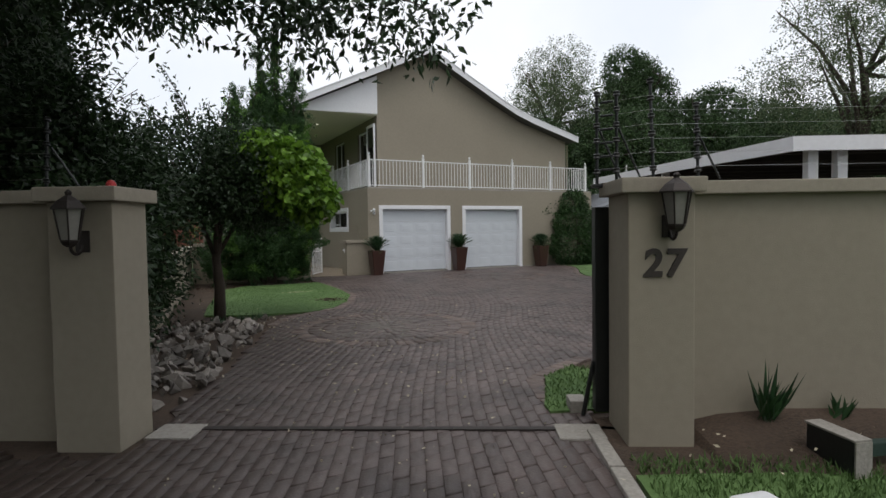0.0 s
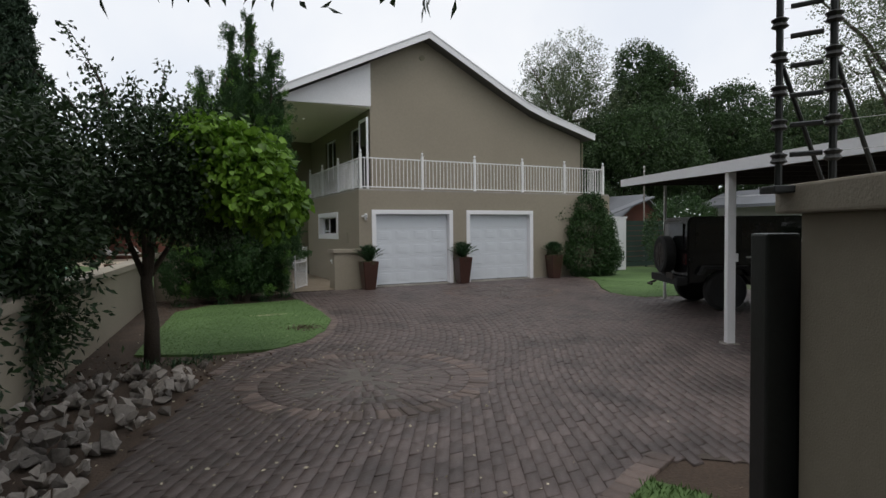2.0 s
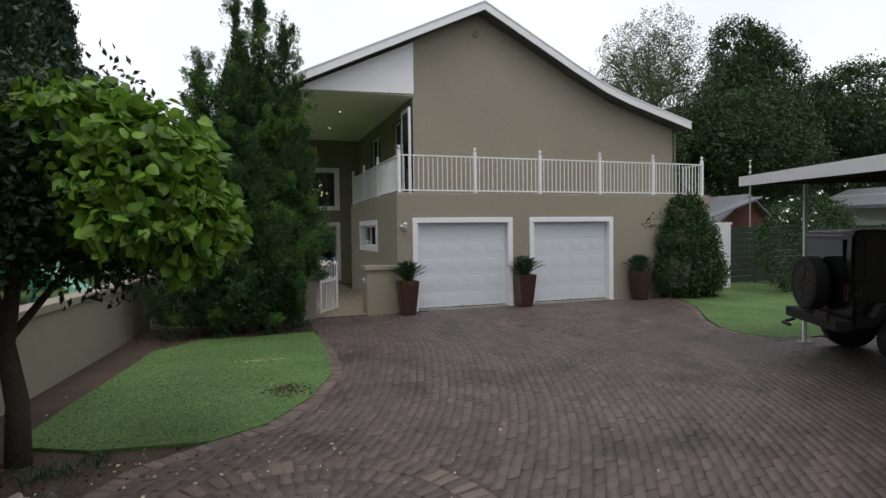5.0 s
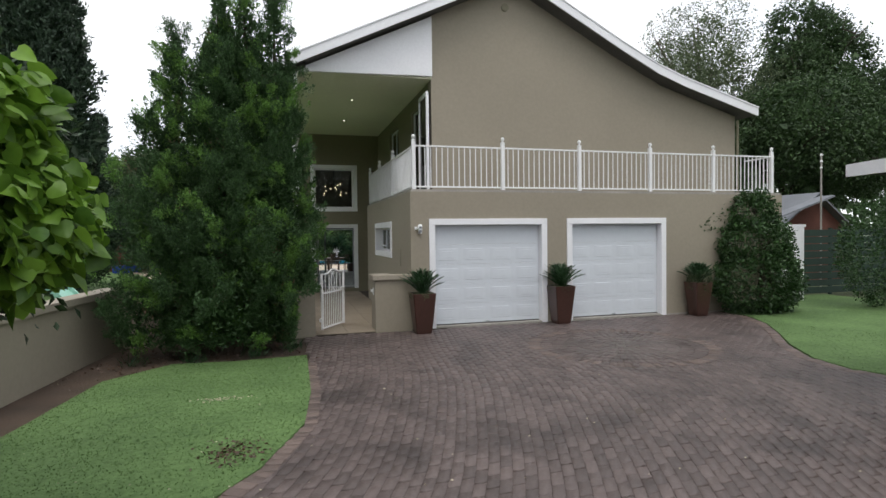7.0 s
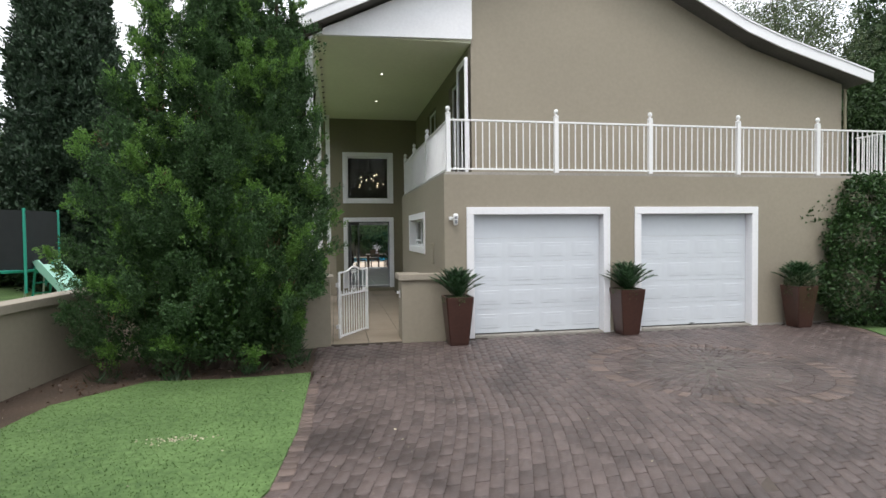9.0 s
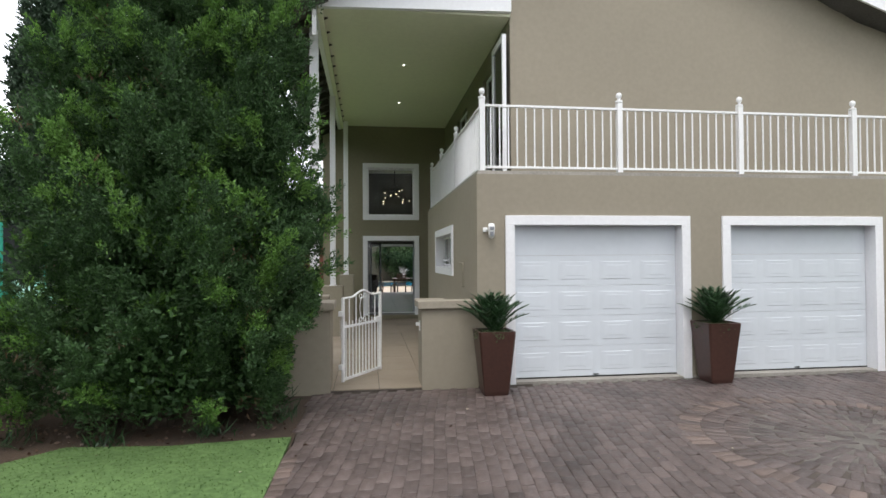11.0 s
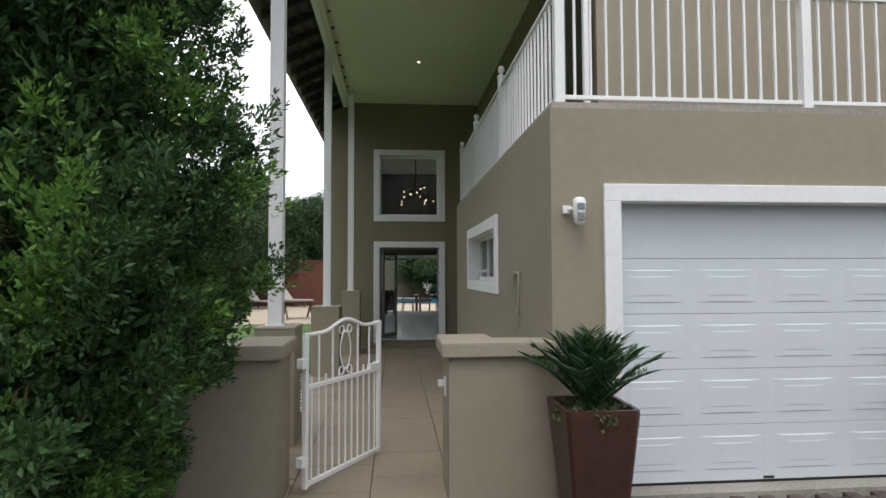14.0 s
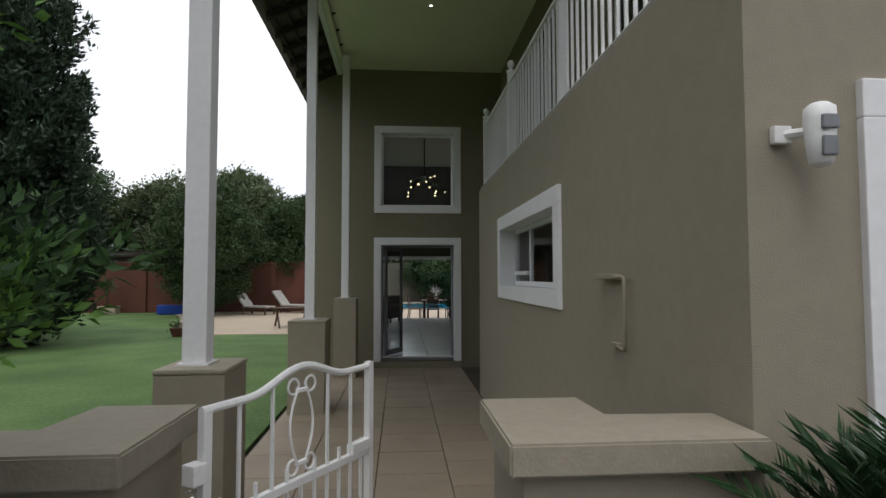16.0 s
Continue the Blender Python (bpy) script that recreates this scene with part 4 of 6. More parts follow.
fence_post(1.63, 0.20, 0.72, 0, True, "black electric fence post with insulators and a brace")
fence_post(1.75, 0.10, 0.70, 0, True, "black electric fence post with stacked insulators")
fence_post(1.98, -0.02, 0.78, -6, False, "tall black leaning electric fence post")
for k in range(5):
    fence_post(2.35 + 1.7 * k, 0.12, 0.62, -4, True, "black electric fence post with insulators and a brace")
for k in range(4):
    fence_post(-2.6 - 1.6 * k, 0.12, 0.62, -4, True, "black electric fence post with insulators and a brace")
fw = thing("fence_wire", "thin strained electric fence wires over the wall", "wire", GATE)
for k in range(6):
    z = WT + 0.10 + 0.1 * k
    part("wire", rod((1.63, 0.2, z), (1.98, -0.02, z + 0.01), 0.0008, sides=4), CHROME, fw)
    part("wire", rod((1.98, -0.02, z), (9.0, 0.10, z), 0.0008, sides=4), CHROME, fw)
    part("wire", rod((-2.6, 0.12, z), (-7.4, 0.12, z), 0.0008, sides=4), CHROME, fw)
    part("strainer", rod((1.65, 0.17, z), (1.73, 0.12, z), 0.009, sides=6), BLACK, fw)

# planting strip before the street wall
bm = bmesh.new()
rows = []
for u, k in ((2.17, 0.05), (2.24, 0.55), (2.45, 0.8), (2.9, 1.0), (11, 1.0)):
    rows.append([bm.verts.new((u, v, -0.03 + (z + 0.03) * (k if v > -0.84 else 1))) for v, z in ((-0.9, -0.03), (-0.85, -0.02), (-0.78, 0.045), (-0.4, 0.12), (0.02, 0.17))])
for a, b in zip(rows, rows[1:]):
    for i in range(4):
        bm.faces.new((a[i], b[i], b[i + 1], a[i + 1]))
strip = solid("verge_soil", bm, SOIL, "bare soil bank along the foot of the street wall", "soil", m=GATE)
solid("verge_soil", box(1.61, 2.229, -0.9, 0.3, -0.03, 0.012), SOIL, "bare soil round the foot of the gate pillar", "soil", m=GATE)
verge = solid("verge_lawn", prism([(1.62, -0.80), (2.4, -0.76), (10, -0.5), (10, -6), (1.62, -6)], 2, -0.03, 0.04), LAWN, "rough green grass verge beside the driveway", "lawn", m=GATE)
poly = [gate_xy(1.66, -0.55), gate_xy(2.6, -0.6), gate_xy(5.0, -0.6), gate_xy(5.0, -3.2), gate_xy(1.66, -3.0)]
blades("grass", poly, 16000, None, 0.07, 0.03)
tagged(bpy.data.objects["grass.002"], "rough tufts of green verge grass", "grass")
patch_poly = [gate_xy(1.28, 0.62), gate_xy(1.30, 0.42), gate_xy(2.4, 0.6), (4.1, 4.4), (3.95, 4.72), (3.45, 4.5), (3.15, 4.1)]
patch = solid("grass_patch", sheet(patch_poly, -0.03, 0.02), LAWN, "small weedy grass patch beside the sliding gate", "grass")
blades("grass", patch_poly, 1300, patch, 0.05, 0.015)
for u, v, n, L, label in ((2.72, -0.14, 26, 0.36, "clump of stiff green strap leaves in the soil"), (3.25, -0.12, 12, 0.17, "low grey-green shrub in the soil")):
    ag = thing("agapanthus", label, "plant", GATE @ Matrix.Translation((u, v, 0.13)))
    way = rng.normal(size=(n, 3)) * [0.32, 0.32, 0.1] + [0.05, 0, 1]
    part("leaf", leaves("leaf", rng.normal(size=(n, 3)) * [0.03, 0.03, 0.0], way, L, 0.035, CYCAD_LEAF), CYCAD_LEAF, ag)
lb = thing("kerb_box", "black metal box with a white top beside a green rail", "utility box", GATE @ pose(2.86, -0.66, 0.03, 0, 0, 12))
part("body", box(-0.05, 0.05, -0.17, 0.17, 0.0, 0.22, 0.006), BLACK, lb)
part("lid", box(-0.06, 0.06, -0.18, 0.18, 0.22, 0.235, 0.004), CONCRETE, lb, "pale grey lid")
part("face", box(-0.05, 0.06, -0.184, -0.172, 0.0, 0.22, 0.002), CONCRETE, lb)
part("rail", box(0.06, 1.5, -0.12, -0.05, 0.10, 0.18, 0.006), GREENFENCE, lb, "dark green rail")
kb = solid("white_kerbstone", box(-0.12, 0.12, -0.18, 0.18, 0.0, 0.10, 0.03), WHITE, "white painted kerb block on the verge", "kerb", "thing", GATE @ pose(2.12, -1.36, 0.03, 0, 0, 18))
kerb = thing("drive_kerb", "worn grey concrete edging along the driveway", "kerb", GATE, kind="structure")
for k in range(8):
    part("kerb_block", box(1.50, 1.60, -0.65 - 0.66 * k, -0.01 - 0.66 * k, -0.03, 0.035, 0.012), CONCRETE, kerb)

# ---------------- side wall of the front garden ----------------
m = pose(0.22, 11.5, 0, 0, 0, -6.5)
sw = thing("garden_wall", "low taupe plastered garden wall with a pale coping", "wall", m, kind="structure")
part("wall_body", box(-0.22, 0.0, -6.2, 6.3, -0.05, 0.97), PLASTER, sw)
part("coping", box(-0.27, 0.06, -6.2, 6.3, 0.97, 1.08, 0.01), PLASTER_CAP, sw)

# ---------------- carport and car ----------------
CP = Matrix(((U.x, V.x, 0, 10.95), (U.y, V.y, 0, 12.1), (0, 0, 1, 0), (0, 0, 0, 1)))
cp = thing("carport", "open carport with white posts and a flat sheet roof", "carport", CP)


def tilt(y, z):
    return z + 0.038 * y


def sloped(x0, x1, y0, y1, z0, z1):
    return prism([(y0, tilt(y0, z0)), (y1, tilt(y1, z0)), (y1, tilt(y1, z1)), (y0, tilt(y0, z1))], 0, x0, x1)


part("roof_sheet", sloped(0.03, 6.4, -9.5, -0.03, 2.76, 2.79), SHEET, cp)
part("fascia", sloped(-0.02, 0.03, -9.58, 0.0, 2.66, 2.82), WHITE, cp, "white fascia board")
part("fascia", box(0.03, 6.4, -9.58, -9.53, 2.30, 2.46), WHITE, cp, "white fascia board")
part("fascia", box(0.03, 6.4, -0.03, 0.0, 2.68, 2.80), WHITE, cp, "white fascia board")
for k in range(8):
    part("purlin", box(0.04, 6.3, -9.2 + 1.25 * k, -9.14 + 1.25 * k, tilt(-9.2 + 1.25 * k, 2.66), tilt(-9.2 + 1.25 * k, 2.76)), TIMBER, cp, "dark purlin")
for x, y, r in ((0.09, -5.35, 0.055), (0.30, -9.35, 0.055), (0.62, -9.35, 0.055), (0.97, -0.15, 0.028), (5.9, -0.3, 0.055), (5.9, -5.35, 0.055), (5.9, -9.35, 0.055)):
    part("post", box(x - r, x + r, y - r, y + r, -0.02, tilt(y, 2.70), 0.004), WHITE_STEEL, cp)
    part("foot_plate", box(x - 0.11, x + 0.11, y - 0.09, y + 0.09, -0.01, 0.012, 0.003), CONCRETE, cp)
part("switch_box", box(0.15, 0.19, -5.39, -5.31, 1.18, 1.30, 0.004), WHITE_STEEL, cp)

car = thing("off_road_car", "black boxy off-road car with a rear spare wheel", "car", CP @ Matrix.Translation((1.5, -1.25, 0)))
tub = [(-0.72, 0.55), (-0.35, 0.55), (-0.35, 0.75), (0.42, 0.75), (0.5, 0.5), (2.45, 0.5), (2.5, 0.8), (3.4, 0.8), (3.55, 0.6), (3.55, 1.12), (2.35, 1.2), (-0.72, 1.18)]
bm = prism(tub, 1, -0.78, 0.78)
bmesh.ops.bevel(bm, geom=list(bm.edges), offset=0.03, segments=2, affect="EDGES")
part("body", bm, BLACK_CAR, car)
cab = [(-0.72, 1.18), (2.15, 1.2), (1.72, 1.84), (1.55, 1.90), (-0.62, 1.90), (-0.70, 1.84)]
bm = prism(cab, 1, -0.72, 0.72)
bmesh.ops.bevel(bm, geom=list(bm.edges), offset=0.035, segments=2, affect="EDGES")
part("cabin", bm, BLACK_CAR, car)
for sy in (-1, 1):
    for pts in ([(-0.55, 1.25), (0.25, 1.25), (0.25, 1.76), (-0.55, 1.76)], [(0.36, 1.25), (1.05, 1.25), (1.05, 1.76), (0.36, 1.76)], [(1.14, 1.25), (1.95, 1.25), (1.62, 1.76), (1.14, 1.76)]):
        part("side_window", prism(pts, 1, sy * 0.722, sy * 0.73), DARK_GLASS, car, "dark tinted side window")
    part("fender", prism([(-0.55, 0.72), (-0.45, 0.90), (0.42, 0.90), (0.56, 0.68), (0.50, 0.68), (0.38, 0.84), (-0.40, 0.84), (-0.48, 0.72)], 1, sy * 0.78, sy * 0.94), RUBBER, car)
    part("fender", prism([(2.38, 0.70), (2.5, 0.94), (3.45, 0.94), (3.6, 0.75), (3.54, 0.75), (3.4, 0.88), (2.55, 0.88), (2.45, 0.70)], 1, sy * 0.78, sy * 0.94), RUBBER, car)
    part("tail_light", box(-0.76, -0.715, sy * 0.66 - 0.06, sy * 0.66 + 0.06, 0.92, 1.14, 0.008), DARK_RED, car, "dark red tail light")
    part("side_mirror", box(1.75, 1.85, sy * 0.74, sy * 0.98, 1.28, 1.46, 0.02), BLACK_CAR, car)
    part("side_step", box(0.55, 2.4, sy * 0.80, sy * 0.93, 0.42, 0.48, 0.01), RUBBER, car)
    part("door_handle", box(0.42, 0.56, sy * 0.785, sy * 0.81, 1.05, 1.09, 0.004), CHROME, car)
    part("hinge", box(-0.69, -0.62, sy * 0.72, sy * 0.79, 1.0, 1.06, 0.004), BLACK, car)
part("rear_window", box(-0.735, -0.715, -0.52, 0.52, 1.28, 1.76, 0.004), DARK_GLASS, car)
part("rear_bumper", box(-0.95, -0.72, -0.80, 0.80, 0.50, 0.66, 0.03), RUBBER, car)
bm = rod((-0.95, 0.45, 0.5), (-1.12, 0.45, 0.44), 0.025)
rod((-1.12, 0.45, 0.44), (-1.12, 0.2, 0.44), 0.025, bm)
part("tow_hook", bm, IRON, car)
part("number_plate", box(-0.975, -0.95, -0.62, -0.25, 0.62, 0.74), IRON, car, "dark number plate")


def wheel(parent, x, y, z, along_y=True):
    prof = [(0.25, -0.11), (0.36, -0.12), (0.40, -0.09), (0.405, 0.0), (0.40, 0.09), (0.36, 0.12), (0.25, 0.11)]
    m = Matrix.Translation((x, y, z)) @ (pose(0, 0, 0, 90, 0, 0) if along_y else pose(0, 0, 0, 0, 90, 0))
    bm = lathe(prof, 28)
    w = part("wheel", bm, RUBBER, parent)
    w.matrix_basis = m
    bm = lathe([(0.255, -0.112), (0.24, -0.09), (0.10, -0.075), (0.05, -0.10), (0.01, -0.10)], 24)
    rim = part("rim", bm, IRON, w, "dark alloy rim")
    for k in range(7):
        a = 2 * math.pi * k / 7
        s = part("spoke", box(0.05, 0.245, -0.022, 0.022, -0.122, -0.085, 0.006), IRON, w)
        s.rotation_euler = (0, 0, a)
    return w


for x in (0.0, 2.95):
    for y in (-0.80, 0.80):
        wheel(car, x, y, 0.40)
wheel(car, -0.90, 0.05, 1.10, False)

# ---------------- garden beyond ----------------
pan = thing("white_gate_panel", "white painted narrow gate panel beside the ivy", "gate panel", Matrix.Translation((17.0, 18.5, 0)))
part("board", box(-0.33, 0.45, -0.02, 0.02, 0.04, 2.05, 0.006), WHITE, pan)
part("frame", box(-0.38, 0.50, -0.03, 0.03, 2.05, 2.12, 0.006), WHITE, pan)
fen = thing("green_fence", "dark green horizontal slat fence", "fence", Matrix.Translation((17.55, 19.6, 0)), kind="structure")
for k in range(9):
    part("slat", box(0, 9.0, -0.015, 0.015, 0.06 + 0.215 * k, 0.25 + 0.215 * k, 0.004), GREENFENCE, fen)
for k in range(5):
    part("post", box(2.2 * k, 2.2 * k + 0.08, 0.016, 0.09, 0, 2.02), GREENFENCE, fen)
shed = thing("shed", "small red-brown shed with a grey sheet roof", "shed", Matrix.Translation((22.6, 23.0, 0)))
part("wall", prism([(-1.5, 0), (1.9, 0), (1.9, 2.05), (0.35, 3.25), (-1.5, 1.9)], 1, 0.0, 3.5), REDWALL, shed)
part("roof", prism([(-1.75, 1.78), (0.35, 3.30), (0.35, 3.36), (-1.75, 1.84)], 1, -0.3, 3.8), SHEET, shed)
part("roof", prism([(0.35, 3.30), (2.15, 1.92), (2.15, 1.98), (0.35, 3.36)], 1, -0.3, 3.8), SHEET, shed)
part("front_roof", prism([(-2.9, 2.15), (0.35, 3.15), (0.35, 3.22), (-2.9, 2.22)], 1, -0.9, -0.3), SHEET, shed)
pole = thing("fence_pole", "thin pale pole with white insulators", "pole", Matrix.Translation((21.6, 21.5, 0)))
part("pole", rod((0, 0, 0), (0, 0, 4.6), 0.03), CONCRETE, pole)
for k in range(3):
    part("insulator", ball((0, 0, 4.1 + 0.22 * k), 0.045), WHITE_STEEL, pole)
nb = thing("neighbour_house", "white plastered neighbouring house with a dark roof", "house", Matrix.Translation((36.0, 20.5, 0)))
part("wall", prism([(-2.6, 0), (9, 0), (9, 3.6), (-2.6, 3.6)], 1, 0, 6), WHITE, nb)
part("roof", prism([(-4.3, 3.0), (-1.2, 4.0), (9.5, 4.1), (9.5, 3.95), (-1.2, 3.85), (-4.3, 2.82)], 1, -0.4, 6.4), SHEET, nb)
part("barge_board", prism([(-4.4, 2.9), (-1.2, 3.95), (-1.2, 3.75), (-4.4, 2.7)], 1, -0.45, -0.41), WHITE, nb)
part("window", box(2.2, 3.6, -0.03, 0.02, 1.2, 2.4), DARK_GLASS, nb)

red = thing("boundary_wall", "red-brown plastered boundary wall behind the garden", "wall", kind="structure")
part("wall_body", box(-26, 3.0, 43.5, 43.75, -0.05, 2.3), REDWALL, red)
part("coping", box(-26, 3.0, 43.45, 43.80, 2.3, 2.38), REDWALL, red)
for k in range(10):
    part("wall_pier", box(-25 + 3 * k, -24.7 + 3 * k, 43.38, 43.5, -0.05, 2.38), REDWALL, red)
part("wall_body", box(-26, -25.75, 12, 43.5, -0.05, 2.3), REDWALL, red)
part("wall_body", box(3.0, 18.0, 53.5, 53.75, -0.05, 2.6), ROOM, red)
patio = solid("patio", sheet([(3.76, 32.6), (-1.2, 32.6), (-3.6, 39.5), (-5.5, 43.4), (2.9, 43.4), (2.9, 53.4), (16, 53.4), (16, 36.2), (3.76, 36.2)], -0.03, 0.015), PATIO, "sand-coloured paved pool terrace", "patio")
pool = thing("swimming_pool", "blue swimming pool behind the house", "pool", kind="structure")
part("water", box(3.4, 14, 44.2, 50.5, -0.02, 0.035), WATER, pool)
part("pool_edge", box(3.2, 14.3, 43.9, 44.2, -0.02, 0.07, 0.02), PATIO, pool)
back = thing("outbuilding", "low dark roofed building behind the boundary wall", "building", Matrix.Translation((-8.5, 46, 0)))
part("wall", box(-3, 3.6, 0, 3, 0, 2.7), ROOM, back)
part("roof", box(-3.3, 3.9, -0.4, 3.4, 2.7, 2.95), TIMBER, back)


def lounger(x, y, rz):
    ob = thing("sun_lounger", "dark framed sun lounger with a pale striped cushion", "sun lounger", pose(x, y, 0.015, 0, 0, rz), "pool loungers")
    part("frame", box(-0.32, 0.32, -0.9, 0.5, 0.26, 0.31, 0.01), WOOD, ob)
    part("mattress", box(-0.29, 0.29, -0.88, 0.42, 0.31, 0.38, 0.02), CLOTH, ob)
    bm = box(-0.29, 0.29, 0.0, 0.85, -0.02, 0.07, 0.02)
    o = part("backrest", bm, CLOTH, ob)
    o.location, o.rotation_euler = (0, 0.4, 0.34), (radians(48), 0, 0)
    for a in (-0.28, 0.28):
        for b in (-0.8, 0.42):
            part("leg", box(a - 0.025, a + 0.025, b - 0.025, b + 0.025, 0, 0.26), WOOD, ob)


lounger(-1.2, 41.5, 62)
lounger(0.2, 42.6, 62)
pt = thing("picnic_table", "brown timber picnic table on the pool terrace", "table", pose(1.6, 35.0, 0.015, 0, 0, 20))
for k in range(4):
    part("plank", box(-0.62, 0.62, -0.36 + 0.19 * k, -0.20 + 0.19 * k, 0.60, 0.64, 0.005), WOOD, pt)
for x in (-0.45, 0.45):
    for s in (-1, 1):
        part("leg", rod((x, s * 0.5, 0.0), (x, -s * 0.2, 0.6), 0.035, sides=6), WOOD, pt)
bt = solid("blue_trough", box(-0.7, 0.7, -0.3, 0.3, 0, 0.42, 0.06), BLUE, "bright blue plastic play trough on the lawn", "trough", "thing", pose(-4.9, 42.2, 0, 0, 0, 10))
ft = thing("flower_trough", "low brick flower trough at the boundary wall", "planter", Matrix.Translation((-8.0, 42.7, 0)))
part("trough", box(-0.4, 0.4, -0.25, 0.25, 0, 0.35, 0.02), PATIO, ft)
sp = thing("spiky_plant", "spiky grey-green yucca in the flower trough", "plant", Matrix.Translation((-8.1, 42.75, 0.35)))
part("stem", rod((0, 0, 0), (0, 0, 0.8), 0.04), BARK, sp)
w = unit(rng.normal(size=(90, 3))) + [0, 0, 0.3]
part("leaf", leaves("leaf", np.zeros((90, 3)) + [0, 0, 0.9], w, 0.55, 0.05, PALE_LEAF), PALE_LEAF, sp)
tp = thing("terracotta_pot", "round terracotta pot with small flowers on the lawn", "plant pot", Matrix.Translation((-1.0, 32.3, 0)))
part("pot", lathe([(0.14, 0), (0.22, 0.22), (0.24, 0.24), (0.2, 0.24)], 18), REDWALL, tp)
tagged(part("flowers", leaves("flowers", rng.normal(size=(160, 3)) * [0.12, 0.12, 0.06] + [0, 0, 0.32], rng.normal(size=(160, 3)), 0.07, 0.05, PALE_LEAF), PALE_LEAF, tp), kind="stuff")

tr = thing("trampoline", "round trampoline with a black net and teal poles", "trampoline", Matrix.Translation((-4.4, 24.2, 0)))
part("mat", lathe([(1.55, 1.02), (1.55, 1.04)], 32), NET, tr)
part("edge_pad", lathe([(1.50, 1.03), (1.72, 1.0), (1.74, 1.06), (1.52, 1.09)], 32), TEAL, tr, "teal edge pad")
for k in range(8):
    a = 2 * math.pi * (k + 0.35) / 8
    c, s_ = math.cos(a) * 1.74, math.sin(a) * 1.74
    part("pole", rod((c, s_, 0.5), (c, s_, 2.55), 0.035), TEAL, tr)
    part("leg", rod((c * 0.95, s_ * 0.95, 0), (c, s_, 1.0), 0.025), CHROME, tr)
    a2 = 2 * math.pi * (k + 1.35) / 8
    bm = bmesh.new()
    q = [(c, s_, 1.06), (math.cos(a2) * 1.74, math.sin(a2) * 1.74, 1.06), (math.cos(a2) * 1.74, math.sin(a2) * 1.74, 2.5), (c, s_, 2.5)]
    bm.faces.new([bm.verts.new(p) for p in q])
    part("net_panel", bm, NET, tr)
sl = thing("garden_slide", "pale mint plastic children's slide", "slide", pose(-2.1, 23.4, 0, 0, 0, -35))
part("chute", prism([(-0.75, 1.15), (-0.55, 1.18), (0.9, 0.22), (1.15, 0.2), (1.15, 0.14), (0.85, 0.14), (-0.6, 1.08)], 1, -0.22, 0.22), MINT, sl)
for s in (-1, 1):
    part("side_rim", prism([(-0.75, 1.25), (-0.55, 1.3), (0.92, 0.34), (1.15, 0.3), (1.15, 0.14), (0.85, 0.14), (-0.6, 1.08)], 1, s * 0.22, s * 0.26), MINT, sl)
    part("ladder_leg", rod((-0.95, s * 0.2, 0), (-0.7, s * 0.2, 1.25), 0.03), TEAL, sl)
for k in range(4):
    part("rung", rod((-0.92 + 0.06 * k, -0.2, 0.2 + 0.26 * k), (-0.92 + 0.06 * k, 0.2, 0.2 + 0.26 * k), 0.02), TEAL, sl)

# ---------------- the room behind the glass door ----------------
RY = 36.0
# The wide gap in this wall is unseen, added to brighten the room.
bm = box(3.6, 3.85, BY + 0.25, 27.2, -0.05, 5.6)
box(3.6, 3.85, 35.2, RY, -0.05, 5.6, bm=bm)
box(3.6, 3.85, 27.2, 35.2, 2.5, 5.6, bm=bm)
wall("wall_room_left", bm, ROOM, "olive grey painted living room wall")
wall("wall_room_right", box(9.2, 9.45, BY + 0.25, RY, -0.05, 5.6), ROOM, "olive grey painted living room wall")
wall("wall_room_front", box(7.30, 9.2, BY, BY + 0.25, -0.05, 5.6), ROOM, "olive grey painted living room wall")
wall("wall_room_corner", box(3.6, 4.25, BY, BY + 0.25, -0.05, 5.6), PLASTER_SHADED, "taupe wall end beside the entrance, coloured darker for shade")
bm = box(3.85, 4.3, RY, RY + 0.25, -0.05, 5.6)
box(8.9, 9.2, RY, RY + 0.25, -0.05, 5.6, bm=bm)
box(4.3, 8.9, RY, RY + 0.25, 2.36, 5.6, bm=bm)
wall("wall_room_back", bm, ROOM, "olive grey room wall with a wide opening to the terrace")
solid("ceiling_room", box(3.6, 9.45, BY + 0.25, RY, 5.6, 5.7), CEILING, "plain cream living room ceiling", "ceiling")
solid("door_head", box(4.3, 8.9, RY - 0.05, RY, 2.26, 2.38, 0.01), WHITE, "white folding door head over the terrace opening", "door head")
room_floor = solid("floor", box(3.85, 9.2, BY + 0.13, RY + 0.3, 0.10, 0.165), GROUT, "pale tiled living room floor", "floor")
tile_me = mesh_of(box(-0.297, 0.297, -0.297, 0.297, 0, 0.022, 0.003), "tile", TILE)
for i in range(8):
    for j in range(16):
        o = part("tile", tile_me, TILE, room_floor)
        o.location = (4.2 + 0.6 * i, BY + 0.45 + 0.6 * j, 0.165)
# Glazing for the added opening that lets daylight onto the floor.
window("window_added", 27.2, 35.2, 0.05, 2.5, 3.7, "y", "unseen wide white framed sliding doors, added to let light into the room", bars=(29.2, 31.2, 33.2))
ch = thing("chandelier", "dark branching chandelier with many small lit bulbs", "chandelier", Matrix.Translation((5.75, 29.3, 3.95)))
part("rod", rod((0, 0, 0.1), (0, 0, 1.65), 0.012), BLACK, ch)
